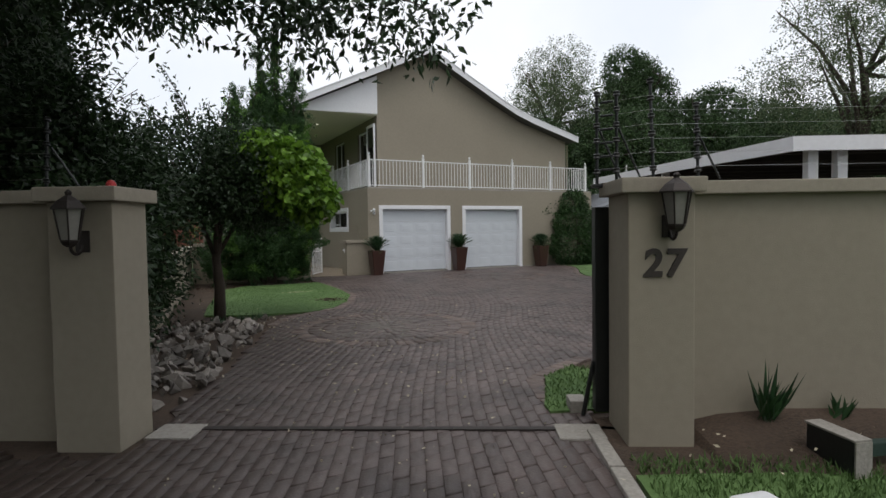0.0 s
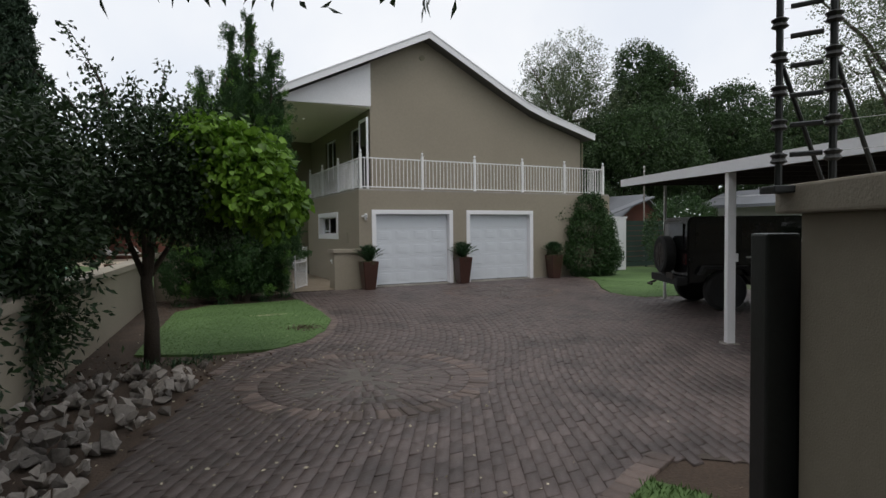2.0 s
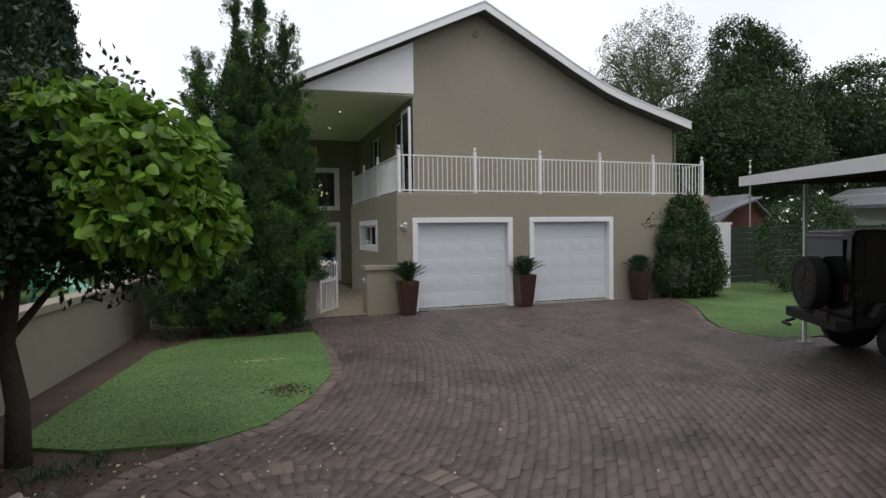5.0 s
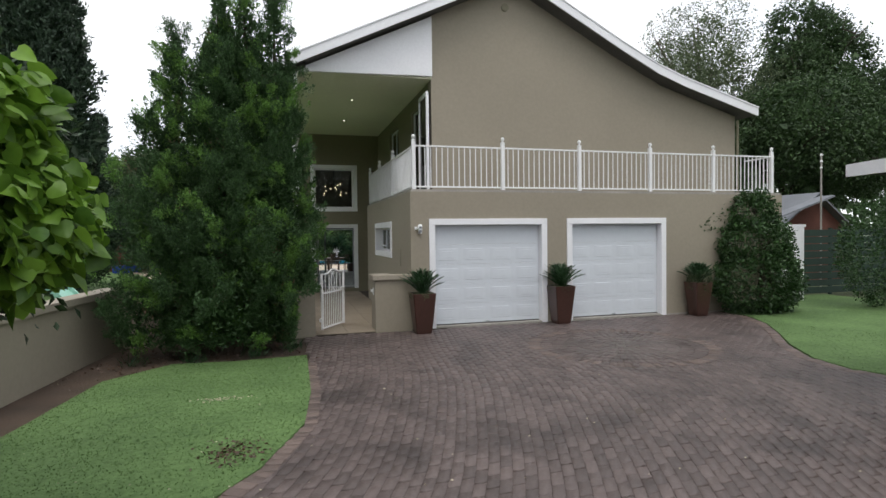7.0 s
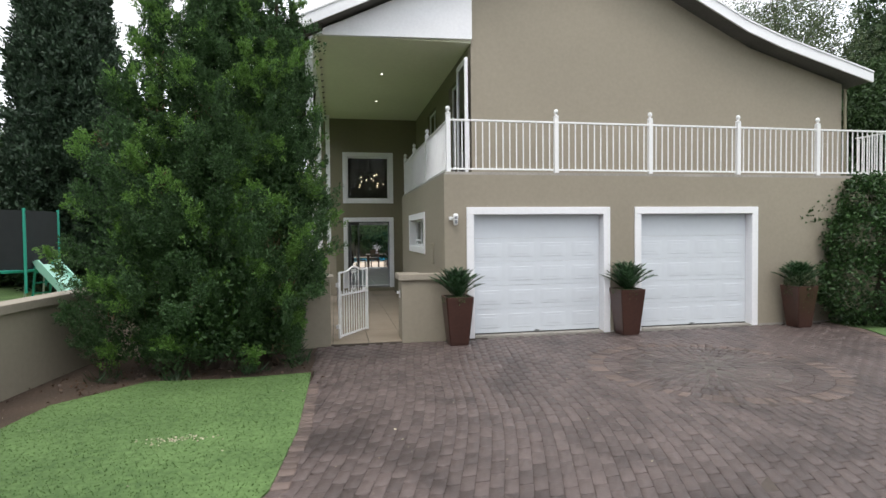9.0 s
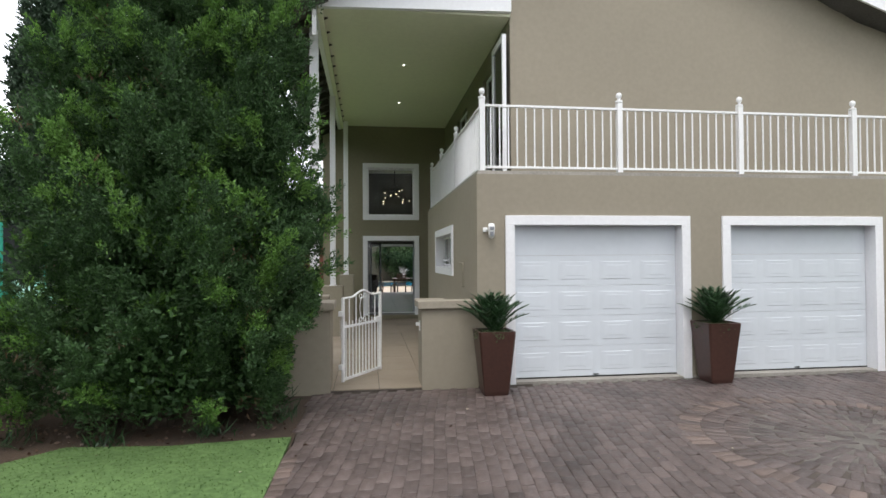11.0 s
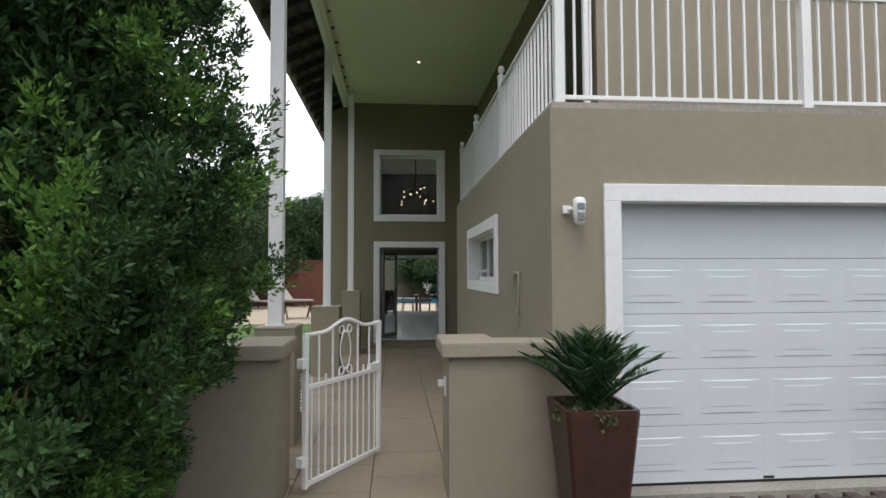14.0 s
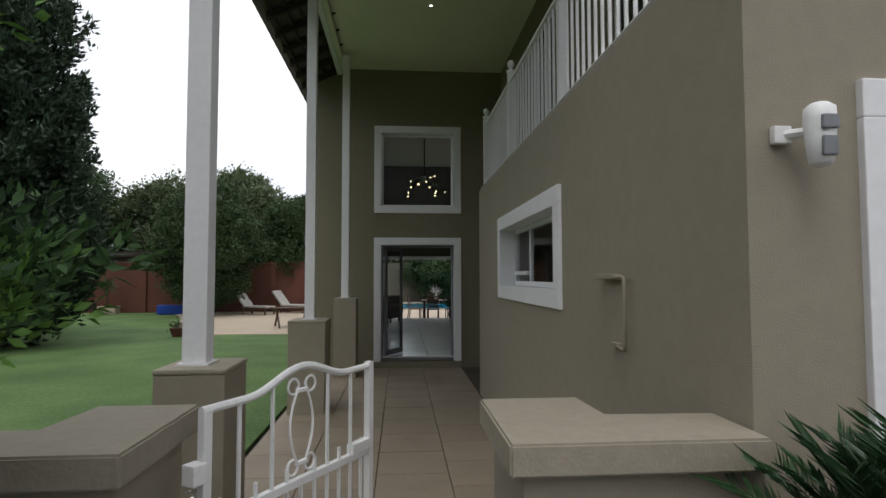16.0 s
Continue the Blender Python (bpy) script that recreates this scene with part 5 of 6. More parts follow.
for k in range(14):
    a, r, z = k * 2.4, 0.25 + 0.30 * ((k * 0.618) % 1), -0.35 + 0.055 * ((k * 7) % 9)
    tip = (r * math.cos(a), r * math.sin(a), z)
    part("arm", rod((0, 0, 0.1), tip, 0.007, sides=5), BLACK, ch)
    part("bulb", ball((tip[0], tip[1], tip[2] - 0.02), 0.018, u=8, v=6), GLOW, ch, "glowing bulb")


def chair(x, y, rz):
    ob = thing("dining_chair", "dark wooden dining chair with a slatted back", "chair", pose(x, y, 0.015, 0, 0, rz), "chairs at the terrace table")
    part("seat", box(-0.22, 0.22, -0.22, 0.22, 0.43, 0.47, 0.01), WICKER, ob)
    for a in (-0.2, 0.2):
        part("leg", rod((a, -0.2, 0), (a, -0.2, 0.44), 0.02), WOOD, ob)
        part("leg", rod((a, 0.26, 0), (a, 0.2, 0.44), 0.02), WOOD, ob)
        part("back_post", rod((a, 0.2, 0.44), (a, 0.29, 0.95), 0.018), WOOD, ob)
    for k in range(4):
        part("slat", box(-0.2, 0.2, 0.225 + 0.02 * k, 0.245 + 0.02 * k, 0.55 + 0.11 * k, 0.60 + 0.11 * k), WOOD, ob)


tb = thing("terrace_table", "dark wooden dining table on the terrace", "table", Matrix.Translation((6.75, 37.6, 0.015)))
part("tabletop", box(-0.75, 0.75, -0.5, 0.5, 0.71, 0.75, 0.01), WOOD, tb)
for a in (-0.65, 0.65):
    for b in (-0.4, 0.4):
        part("leg", box(a - 0.04, a + 0.04, b - 0.04, b + 0.04, 0, 0.71), WOOD, tb)
for x, y, r in ((5.75, 37.5, 80), (6.4, 36.85, 175), (7.1, 36.85, 185), (6.5, 38.4, 0)):
    chair(x, y, r)
vs = thing("vase", "white vase with twigs on the table", "vase", Matrix.Translation((6.55, 37.6, 0.765)))
part("body", lathe([(0.05, 0), (0.08, 0.1), (0.03, 0.22), (0.045, 0.26)], 14), WHITE, vs)
part("twigs", leaves("twigs", np.zeros((40, 3)) + [0, 0, 0.24], rng.normal(size=(40, 3)) + [0, 0, 1.5], 0.35, 0.02, WHITE), WHITE, vs)
for x, y, rz in ((4.75, 34.6, -30), (4.5, 31.2, -90)):
    ac = thing("armchair", "dark brown wicker armchair in the room", "armchair", pose(x, y, 0.187, 0, 0, rz), "armchairs")
    part("seat", box(-0.36, 0.36, -0.36, 0.36, 0.12, 0.42, 0.04), WICKER, ac)
    part("backrest", box(-0.36, 0.36, 0.30, 0.42, 0.4, 0.85, 0.05), WICKER, ac)
    for s in (-1, 1):
        part("armrest", box(s * 0.36 - 0.06, s * 0.36 + 0.06, -0.36, 0.36, 0.3, 0.6, 0.04), WICKER, ac)
        part("leg", box(s * 0.3 - 0.03, s * 0.3 + 0.03, -0.3, -0.24, 0, 0.13), WOOD, ac)
        part("leg", box(s * 0.3 - 0.03, s * 0.3 + 0.03, 0.24, 0.3, 0, 0.13), WOOD, ac)
ip = thing("indoor_pot", "dark round floor pot with a leafy plant", "plant pot", Matrix.Translation((7.0, 34.6, 0.187)))
part("pot", lathe([(0.16, 0), (0.24, 0.2), (0.2, 0.42), (0.17, 0.42)], 18), POT, ip)
w = unit(rng.normal(size=(60, 3))) + [0, 0, 1.1]
part("plant", leaves("plant", np.zeros((60, 3)) + [0, 0, 0.4], w, 0.7, 0.06, SHADE_LEAF), SHADE_LEAF, ip)

# ---------------- trees and shrubs ----------------
vine = tree("umbrella_tree", "small tree with a domed crown of dark leaves", (0.97, 10.35, 0), 2.1, 0.085,
            [((-0.45, -0.2, 2.5), (1.25, 1.2, 0.85)), ((0.45, 0.1, 2.65), (0.95, 1.1, 0.72)), ((-1.2, -0.6, 2.25), (0.8, 0.9, 0.9)), ((0.7, 0.2, 2.0), (0.7, 0.8, 0.5)), ((0.1, -0.85, 2.4), (0.62, 0.45, 0.72)), ((0.1, -0.3, 2.0), (0.85, 0.7, 0.3))], 1800, 12, 0.11, 0.085, 0.045, SHADE_LEAF, limbs=8, thick=0.6)
BRIGHT = [((1.08, -0.72, 2.45), (0.55, 0.6, 0.54)), ((1.45, -0.72, 2.10), (0.30, 0.5, 0.42)), ((0.68, -0.6, 2.86), (0.42, 0.55, 0.24))]
p, w = on_blobs(BRIGHT, 760, 0.35)
p, w = clumps(p, w, 7, 0.075)
for k in range(26):
    a = rng.uniform(-1.9, 0.7)
    x, y, L = 1.05 + 0.66 * math.cos(a), -0.72 + 0.52 * math.sin(a), rng.uniform(0.2, 0.5)
    t = rng.random((34, 1))
    strand = np.array([[x, y, 2.3]]) + t * np.array([[0.12 * math.cos(a), 0.12 * math.sin(a), -L]]) + rng.normal(size=(34, 3)) * 0.05
    p, w = np.concatenate([p, strand]), np.concatenate([w, rng.normal(size=(34, 3)) * 0.6 + [math.cos(a) * 0.5, math.sin(a) * 0.5, 0]])
w[:, 2] -= 0.9
part("bright_crown", round_leaves("bright_crown", p, w, 0.105, 0.090, VINE_LEAF), VINE_LEAF, vine, "bright yellow-green heart-shaped leaves")
p, w = [], []
for ax, ay, tx, ty, tz in ((-0.3, -0.2, -0.75, -0.5, 4.05), (-0.2, -0.1, -0.1, -0.3, 3.6), (0.0, 0.0, 0.25, -0.1, 3.85), (-0.6, -0.3, -1.1, -0.4, 3.55), (-0.4, 0.0, -0.55, 0.2, 3.8)):
    part("shoot", tube([(ax, ay, 2.9), ((ax + tx) / 2 + 0.06, (ay + ty) / 2, (2.9 + tz) / 2 + 0.05), (tx, ty, tz)], [0.016, 0.011, 0.004], sides=5), BARK, vine)
    for q in range(26):
        t = rng.uniform(0.25, 1.02)
        p.append([ax + (tx - ax) * t, ay + (ty - ay) * t, 2.9 + (tz - 2.9) * t])
        w.append(rng.normal(size=3))
p, w = np.array(p), np.array(w)
p, w = clumps(p, w, 4, 0.06)
tagged(part("upper_foliage", leaves("upper_foliage", p, w, 0.08, 0.04, SHADE_LEAF), SHADE_LEAF, vine), kind="stuff")

for bx, by, h, sx, n, label in ((-0.75, 7.3, 3.0, 0.85, 560, "tall dark glossy-leaved shrub beside the stones"), (-1.7, 8.3, 4.5, 1.25, 800, "tall dark leafy shrub by the garden wall"), (-0.1, 8.9, 2.6, 0.55, 260, "thin dark shrub with open twigs"), (-2.6, 6.9, 4.5, 1.2, 700, "tall dark leafy shrub by the street wall"), (-0.55, 6.0, 1.9, 0.45, 200, "thin dark shrub behind the gate pillar")):
    tree("shrub", label, (bx, by, 0), h * 0.55, 0.035, [((0, 0, h * 0.33), (sx * 0.8, sx * 0.8, h * 0.33)), ((0.1, 0.1, h * 0.68), (sx, sx, h * 0.3)), ((-0.15, 0.0, h * 0.9), (sx * 0.55, sx * 0.55, h * 0.25))], n * 2, 13, 0.13, 0.095, 0.042, SHADE_LEAF, limbs=7, category="shrub", thick=0.75)
# The last four crown masses are out of view, added to shade the gate.
street = tree("street_tree", "large dark tree whose branches hang over the gate", (-2.9, 5.3, 0), 4.2, 0.2,
     [((1.6, 0.6, 3.95), (1.5, 1.1, 0.75)), ((3.2, 0.1, 3.75), (1.2, 0.8, 0.55)), ((4.3, -0.2, 3.55), (0.8, 0.6, 0.45)), ((0.2, 0.8, 4.1), (1.5, 1.5, 1.0)), ((-1.2, 0.4, 4.2), (1.6, 1.6, 1.2)), ((2.4, 2.0, 4.4), (1.4, 1.2, 0.7)), ((0.5, 2.6, 4.6), (1.8, 1.5, 1.0)), ((5.0, -0.7, 3.5), (0.6, 0.5, 0.5)), ((1.0, -2.0, 5.0), (2.4, 2.0, 0.9)), ((-1.0, -4.0, 5.2), (2.4, 2.2, 1.0)), ((1.6, -5.4, 5.4), (2.4, 2.0, 0.9)), ((-3.0, -1.5, 5.0), (2.4, 2.2, 1.2))], 2500, 24, 0.13, 0.105, 0.045, SHADE_LEAF, limbs=12, thick=0.95, droop=0.15)


# Unseen leaves added above and behind the camera's start, to darken the gate pillars.
n = 20000
p = np.stack([rng.uniform(-4.5, 3.0, n), rng.uniform(-9.0, 1.4, n), rng.uniform(5.3, 6.9, n)], 1)
q = np.stack([rng.uniform(-6.0, 3.3, 22000), rng.uniform(-10.5, -6.5, 22000), rng.uniform(1.2, 5.2, 22000)], 1)
p = np.concatenate([p, q])
part("upper_crown", leaves("upper_crown", p, rng.normal(size=p.shape), 0.21, 0.12, SHADE_LEAF), SHADE_LEAF, street)
# Limbs reaching into the added, unseen leaves.
for k in range(5):
    part("limb", tube([(0, 0, 3.6), (0.6 * math.sin(k * 1.3), -1.2 - 0.4 * k, 4.8), (2.4 * math.sin(k * 1.3), -2.4 - 1.2 * k, 5.8)], [0.11, 0.07, 0.02]), BARK, street)


def conifer(name, label, base, cones, tufts, per, length, width, material, wavy=0.16):
    """Upright conifer of several spires, clothed in upswept sprays."""
    ob = thing(name, label, "tree", Matrix.Translation(base))
    for cx, cy, H, r in cones[:3]:
        part("trunk", tube([(cx * 0.3, cy * 0.3, -0.05), (cx, cy, H * 0.4), (cx, cy, H * 0.95)], [0.13, 0.08, 0.01]), BARK, ob)
    w = np.array([c[2] * c[3] for c in cones])
    boughs = tufts // 16
    i = rng.choice(len(cones), boughs, p=w / w.sum())
    c = np.array(cones)[i]
    t = rng.random(boughs) ** 1.25
    az = rng.uniform(0, 2 * np.pi, boughs)
    prof = (1 - t) ** 0.72 * np.clip(0.45 + t * 4.5, 0, 1)
    lump = 1 + wavy * rng.normal(size=boughs) * 0.8
    depth = 1 - 0.55 * rng.random(boughs) ** 1.8
    R = c[:, 3] * prof * lump * depth
    p = np.stack([c[:, 0] + R * np.cos(az), c[:, 1] + R * np.sin(az), 0.28 + t * (c[:, 2] - 0.28)], 1)
    out = unit(np.stack([np.cos(az), np.sin(az), 0.9 + 1.1 * t], 1))
    s = rng.random((boughs * 16, 1))
    reach = length * 3.6 * np.clip(c[:, 3], 0.7, 1.5)[:, None]
    tp = np.repeat(p, 16, 0) + np.repeat(out * reach, 16, 0) * s + rng.normal(size=(boughs * 16, 3)) * length * 0.95 * (1.15 - s)
    q = np.repeat(tp, per, 0) + rng.normal(size=(boughs * 16 * per, 3)) * length * 0.32
    o = np.repeat(np.repeat(out, 16, 0), per, 0) + rng.normal(size=q.shape) * 0.6
    part("foliage", leaves("foliage", q, o, length, width, material, 0.2), material, ob)
    return ob


def sprays(at, way, per, length, spread):
    """Flame-shaped sprays: points along each way, widest below the middle, and the ways of their leaflets."""
    n = len(at)
    t = rng.random((n, per, 1)) ** 0.8
    L = length * rng.uniform(0.65, 1.3, (n, 1, 1))
    side = rng.normal(size=(n, per, 3))
    side -= way[:, None] * (side * way[:, None]).sum(-1, keepdims=True)
    side = unit(side) * np.sqrt(rng.random((n, per, 1)))
    wide = spread * L / length * np.clip(0.35 + 2.2 * t, 0, 1) * (1.05 - t) ** 0.7
    p = at[:, None] + way[:, None] * t * L + side * wide
    w = way[:, None] * (0.7 + 0.6 * t) + side * (1.1 - 0.7 * t) + rng.normal(size=(n, per, 3)) * 0.55
    return p.reshape(-1, 3), w.reshape(-1, 3)


def spire_conifer(label, base, cones, count):
    """Broad conifer of many spires, clothed in lobes of feathery upswept sprays, some with brighter tips."""
    ob = thing("conifer", label, "tree", Matrix.Translation(base))
    for cx, cy, H, r in cones[:4]:
        part("trunk", tube([(cx * 0.3, cy * 0.3, -0.05), (cx, cy, H * 0.4), (cx, cy, H * 0.95)], [0.13, 0.08, 0.01]), BARK, ob)
    cone = np.array(cones)
    share = cone[:, 2] * cone[:, 3]

    def shell(n, shallow, deep):
        c = cone[rng.choice(len(cone), n, p=share / share.sum())]
        t, az = rng.random(n) ** 1.15, rng.uniform(0, 2 * np.pi, n)
        R = c[:, 3] * (1 - t) ** 0.7 * np.clip(0.34 + t * 3.0, 0, 1) * rng.uniform(deep, shallow, n)
        p = np.stack([c[:, 0] + R * np.cos(az), c[:, 1] + R * np.sin(az), 0.2 + t * (c[:, 2] - 0.2)], 1)
        return p, unit(np.stack([np.cos(az), np.sin(az), 0.7 + 1.5 * t], 1))

    def kept(p):
        x = np.minimum(p[:, 0], np.where(p[:, 2] < 1.0, 1.2, np.where(p[:, 2] < 1.5, 1.55, 1.95)))
        return np.stack([x, np.minimum(p[:, 1], 0.85), np.maximum(p[:, 2], 0.12)], 1)
    lobes, ways = shell(count, 1.06, 0.66)
    per = 20
    size = rng.uniform(0.65, 1.35, (count, 1)).repeat(per, 0)
    t = rng.random((count * per, 1))
    at = np.repeat(lobes, per, 0) + np.repeat(ways, per, 0) * (t * 0.34 - 0.14) * size + rng.normal(size=(count * per, 3)) * 0.085 * (1.15 - t) * size
    way = unit(np.repeat(ways, per, 0) + rng.normal(size=at.shape) * 0.30)
    at = kept(at)
    bright_tip = (rng.random(count) < 0.32).repeat(per) & (t[:, 0] > 0.35)
    p, w = sprays(at[~bright_tip], way[~bright_tip], 30, 0.17, 0.065)
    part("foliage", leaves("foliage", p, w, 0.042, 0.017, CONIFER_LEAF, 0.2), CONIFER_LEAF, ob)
    p, w = sprays(at[bright_tip] + way[bright_tip] * 0.05, way[bright_tip], 32, 0.16, 0.058)
    part("new_growth", leaves("new_growth", p, w, 0.040, 0.017, CONIFER_TIP, 0.2), CONIFER_TIP, ob, "brighter green leaflets at some of the spray tips")
    p, w = shell(52000, 0.64, 0.3)
    part("inner_foliage", leaves("inner_foliage", kept(p), w + rng.normal(size=p.shape) * 0.8, 0.085, 0.038, CONIFER_LEAF), CONIFER_LEAF, ob)
    p, w = shell(90, 0.92, 0.75)
    p, w = clumps(kept(p), w, 16, 0.07)
    part("dry_twig", leaves("dry_twig", p, w, 0.09, 0.012, CONIFER_DRY), CONIFER_DRY, ob, "dry brown twigs")
    return ob


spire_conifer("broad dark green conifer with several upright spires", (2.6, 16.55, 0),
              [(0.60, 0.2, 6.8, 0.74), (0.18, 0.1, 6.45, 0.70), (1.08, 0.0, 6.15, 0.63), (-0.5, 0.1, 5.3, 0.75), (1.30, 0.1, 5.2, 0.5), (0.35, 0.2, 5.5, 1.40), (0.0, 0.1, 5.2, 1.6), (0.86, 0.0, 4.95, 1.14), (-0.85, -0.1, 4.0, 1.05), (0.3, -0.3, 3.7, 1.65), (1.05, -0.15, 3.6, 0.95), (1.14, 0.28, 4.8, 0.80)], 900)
conifer("cypress", "tall dense blue-green cypress behind the garden wall", (-4.6, 30.0, 0), [(0, 0, 12.5, 1.9), (0.5, 0.2, 11.2, 1.6), (-0.7, 0, 10.5, 1.5)], 22000, 6, 0.19, 0.08, CONIFER_FAR, 0.12)
conifer("cypress", "tall dense blue-green cypress behind the garden wall", (-9.4, 24.0, 0), [(0, 0, 11.0, 2.0), (0.5, 0.2, 10, 1.6)], 6000, 6, 0.2, 0.08, CONIFER_FAR, 0.12)

ivy = tree("ivy_bush", "dense ivy-covered bush against the garage wall", (14.85, 17.35, 0), 1.9, 0.08,
           [((-0.1, 0, 0.75), (1.15, 0.75, 0.85)), ((-0.05, 0.1, 1.6), (0.95, 0.6, 0.75)), ((-0.05, 0.2, 2.3), (0.58, 0.42, 0.6))], 2600, 7, 0.06, 0.075, 0.055, IVY_LEAF, limbs=4, category="bush", thick=0.25)
p = np.stack([rng.uniform(13.4, 15.8, 260), np.full(260, FY - 0.03), 2.0 + rng.random(260) ** 2 * 0.95], 1)
keep = p[:, 2] < 2.95 - 0.55 * np.abs(p[:, 0] - 14.7)
cr = thing("ivy_runners", "thin ivy runners on the garage wall", "climber")
part("foliage", leaves("foliage", p[keep], rng.normal(size=(int(keep.sum()), 3)), 0.07, 0.05, IVY_LEAF), IVY_LEAF, cr)


def big(x, y, h, r, n, leaf, material, label, open_=0.5, base=0.25, name="tree", per=9):
    bl = []
    for k in range(11):
        a, q = k * 2.399, math.sqrt((k + 0.5) / 11)
        z = h * (base + (1 - base) * (0.35 + 0.5 * (1 - q * q)) + rng.uniform(-0.06, 0.05))
        bl.append(((math.cos(a) * q * r * 0.75, math.sin(a) * q * r * 0.75, z), (r * rng.uniform(0.36, 0.5), r * rng.uniform(0.36, 0.5), h * rng.uniform(0.10, 0.17))))
    bl.append(((0, 0, h * (base + 0.22)), (r * 0.7, r * 0.7, h * 0.2)))
    return tree(name, label, (x, y, 0), h * 0.62, 0.02 * h, bl, int(n * 1.9), per, leaf * 0.9, leaf * 0.8, leaf * 0.48, material, limbs=11, thick=open_, core=600 if open_ < 0.6 else 0)


big(24.5, 31, 13.6, 4.6, 2300, 0.14, PALE_LEAF, "open feathery grey-green tree behind the house", 0.9, per=12)
big(31.0, 30, 14.0, 3.1, 3600, 0.19, TREE_LEAF, "tall dense dark green tree behind the house", 0.35)
big(26.5, 27.5, 9.2, 4.2, 3000, 0.20, TREE_LEAF, "broad dark green tree behind the shed", 0.4)
big(36.5, 29, 11.4, 4.4, 3200, 0.20, TREE_LEAF, "broad dark green tree behind the carport", 0.4)
big(43.0, 27, 11.4, 5.0, 3000, 0.22, TREE_LEAF, "broad dark green tree behind the carport", 0.45)
big(50.0, 24, 12.0, 5.5, 1700, 0.30, TREE_LEAF, "broad dark green tree beyond the neighbour", 0.5)
big(20.5, 28.0, 8.0, 3.2, 2400, 0.18, TREE_LEAF, "dark green tree behind the house corner", 0.4)
big(25.5, 12.6, 12.0, 4.4, 1300, 0.13, PALE_LEAF, "open feathery tree beyond the carport", 0.9, per=12)
big(42.0, 14.0, 11.0, 5.0, 1600, 0.28, TREE_LEAF, "broad dark green tree beyond the carport", 0.5)
big(31.0, 4.0, 10.0, 5.0, 1500, 0.28, TREE_LEAF, "broad dark green tree beyond the street wall", 0.5)
big(-3.2, 41.3, 5.9, 2.5, 2850, 0.14, TREE_LEAF, "round dark green tree at the boundary wall", 0.35, 0.05)
big(-0.8, 45.2, 5.4, 1.9, 1950, 0.14, TREE_LEAF, "round dark green tree behind the boundary wall", 0.35, 0.1)
big(0.9, 46.8, 6.8, 2.4, 2550, 0.14, TREE_LEAF, "round dark green tree behind the boundary wall", 0.35, 0.1)
big(-9.0, 51, 7.5, 3.6, 1500, 0.24, PALE_LEAF, "yellow-green tree behind the boundary wall", 0.45)
big(-14.5, 49, 9.0, 4.5, 1700, 0.26, TREE_LEAF, "dark green tree behind the boundary wall", 0.45)
big(-6.0, 55, 9.0, 4.0, 1400, 0.26, PALE_LEAF, "pale green tree far behind the boundary wall", 0.5)
big(-17.0, 38, 10.0, 5.0, 1700, 0.28, TREE_LEAF, "dark green tree beside the back lawn", 0.45)
big(-12.5, 30, 4.2, 3.4, 1500, 0.2, TREE_LEAF, "broad green bush beside the back lawn", 0.45, 0.0)
big(-7.5, 33, 3.4, 2.6, 1300, 0.18, TREE_LEAF, "broad dark bush beside the back lawn", 0.45, 0.0)
big(-11.5, 14, 9.5, 4.5, 1500, 0.26, TREE_LEAF, "dark green tree beyond the garden wall", 0.5)
big(-9.0, 9.5, 8.0, 3.6, 1500, 0.22, SHADE_LEAF, "dark tree beyond the garden wall", 0.5)
big(8.2, 52.2, 4.6, 2.6, 1500, 0.20, TREE_LEAF, "dark green tree behind the terrace", 0.4, 0.0)
hd = thing("low_hedge", "clipped green hedge behind the car", "hedge", Matrix.Translation((18.5, 16.8, 0)))
p, w = on_blobs([((0, 0, 1.4), (1.6, 0.9, 1.4)), ((0.6, 0, 1.5), (1.2, 0.8, 1.35))], 1500, 0.2)
p, w = clumps(p, w, 8, 0.07)
part("foliage", leaves("foliage", p, w, 0.08, 0.05, IVY_LEAF), IVY_LEAF, hd)

# far woods all round
pts = []
for k in range(90):
    a = 2 * math.pi * k / 90
    R = 85 + 14 * math.sin(k * 3.7)
    c = np.array([math.cos(a) * R + 5, math.sin(a) * R + 15, 0])
    h = 7 + 3.5 * abs(math.sin(k * 1.9)) + 2 * abs(math.cos(k * 0.7))
    d = unit(rng.normal(size=(420, 3)))
    d[:, 2] = np.abs(d[:, 2])
    pts.append(c + d * [6.5, 6.5, h] * (1 - 0.3 * rng.random((420, 1)) ** 2))
p = np.concatenate(pts)
solid("far_woods", leaves("far_woods", p, rng.normal(size=p.shape), 1.5, 1.0, TREE_LEAF), TREE_LEAF, "far belt of dark green trees", "woods", "stuff")


# ---------------- rubble stones ----------------
rock = thing("rockery", "heap of pale broken rubble stones beside the drive", "rockery")
stone_meshes = []
for k in range(9):
    bm = bmesh.new()
    for _ in range(10):
        d = unit(rng.normal(size=3)) * rng.uniform(0.7, 1.15)
        bm.verts.new(d * [1.0, 0.78, 0.55])
    bmesh.ops.convex_hull(bm, input=bm.verts)
    bmesh.ops.delete(bm, geom=[v for v in bm.verts if not v.link_faces], context="VERTS")
    bmesh.ops.bevel(bm, geom=list(bm.edges), offset=0.03, segments=1, affect="EDGES")
    stone_meshes.append(mesh_of(bm, "stone", STONE))
BED = [(0.12, 5.35), (0.35, 5.75), (0.7, 6.6), (1.2, 8.0), (1.58, 9.1), (1.45, 9.45), (0.6, 9.5), (-0.3, 8.9), (-0.7, 7.5), (-0.6, 6.0), (-0.2, 5.3)]
made = 0
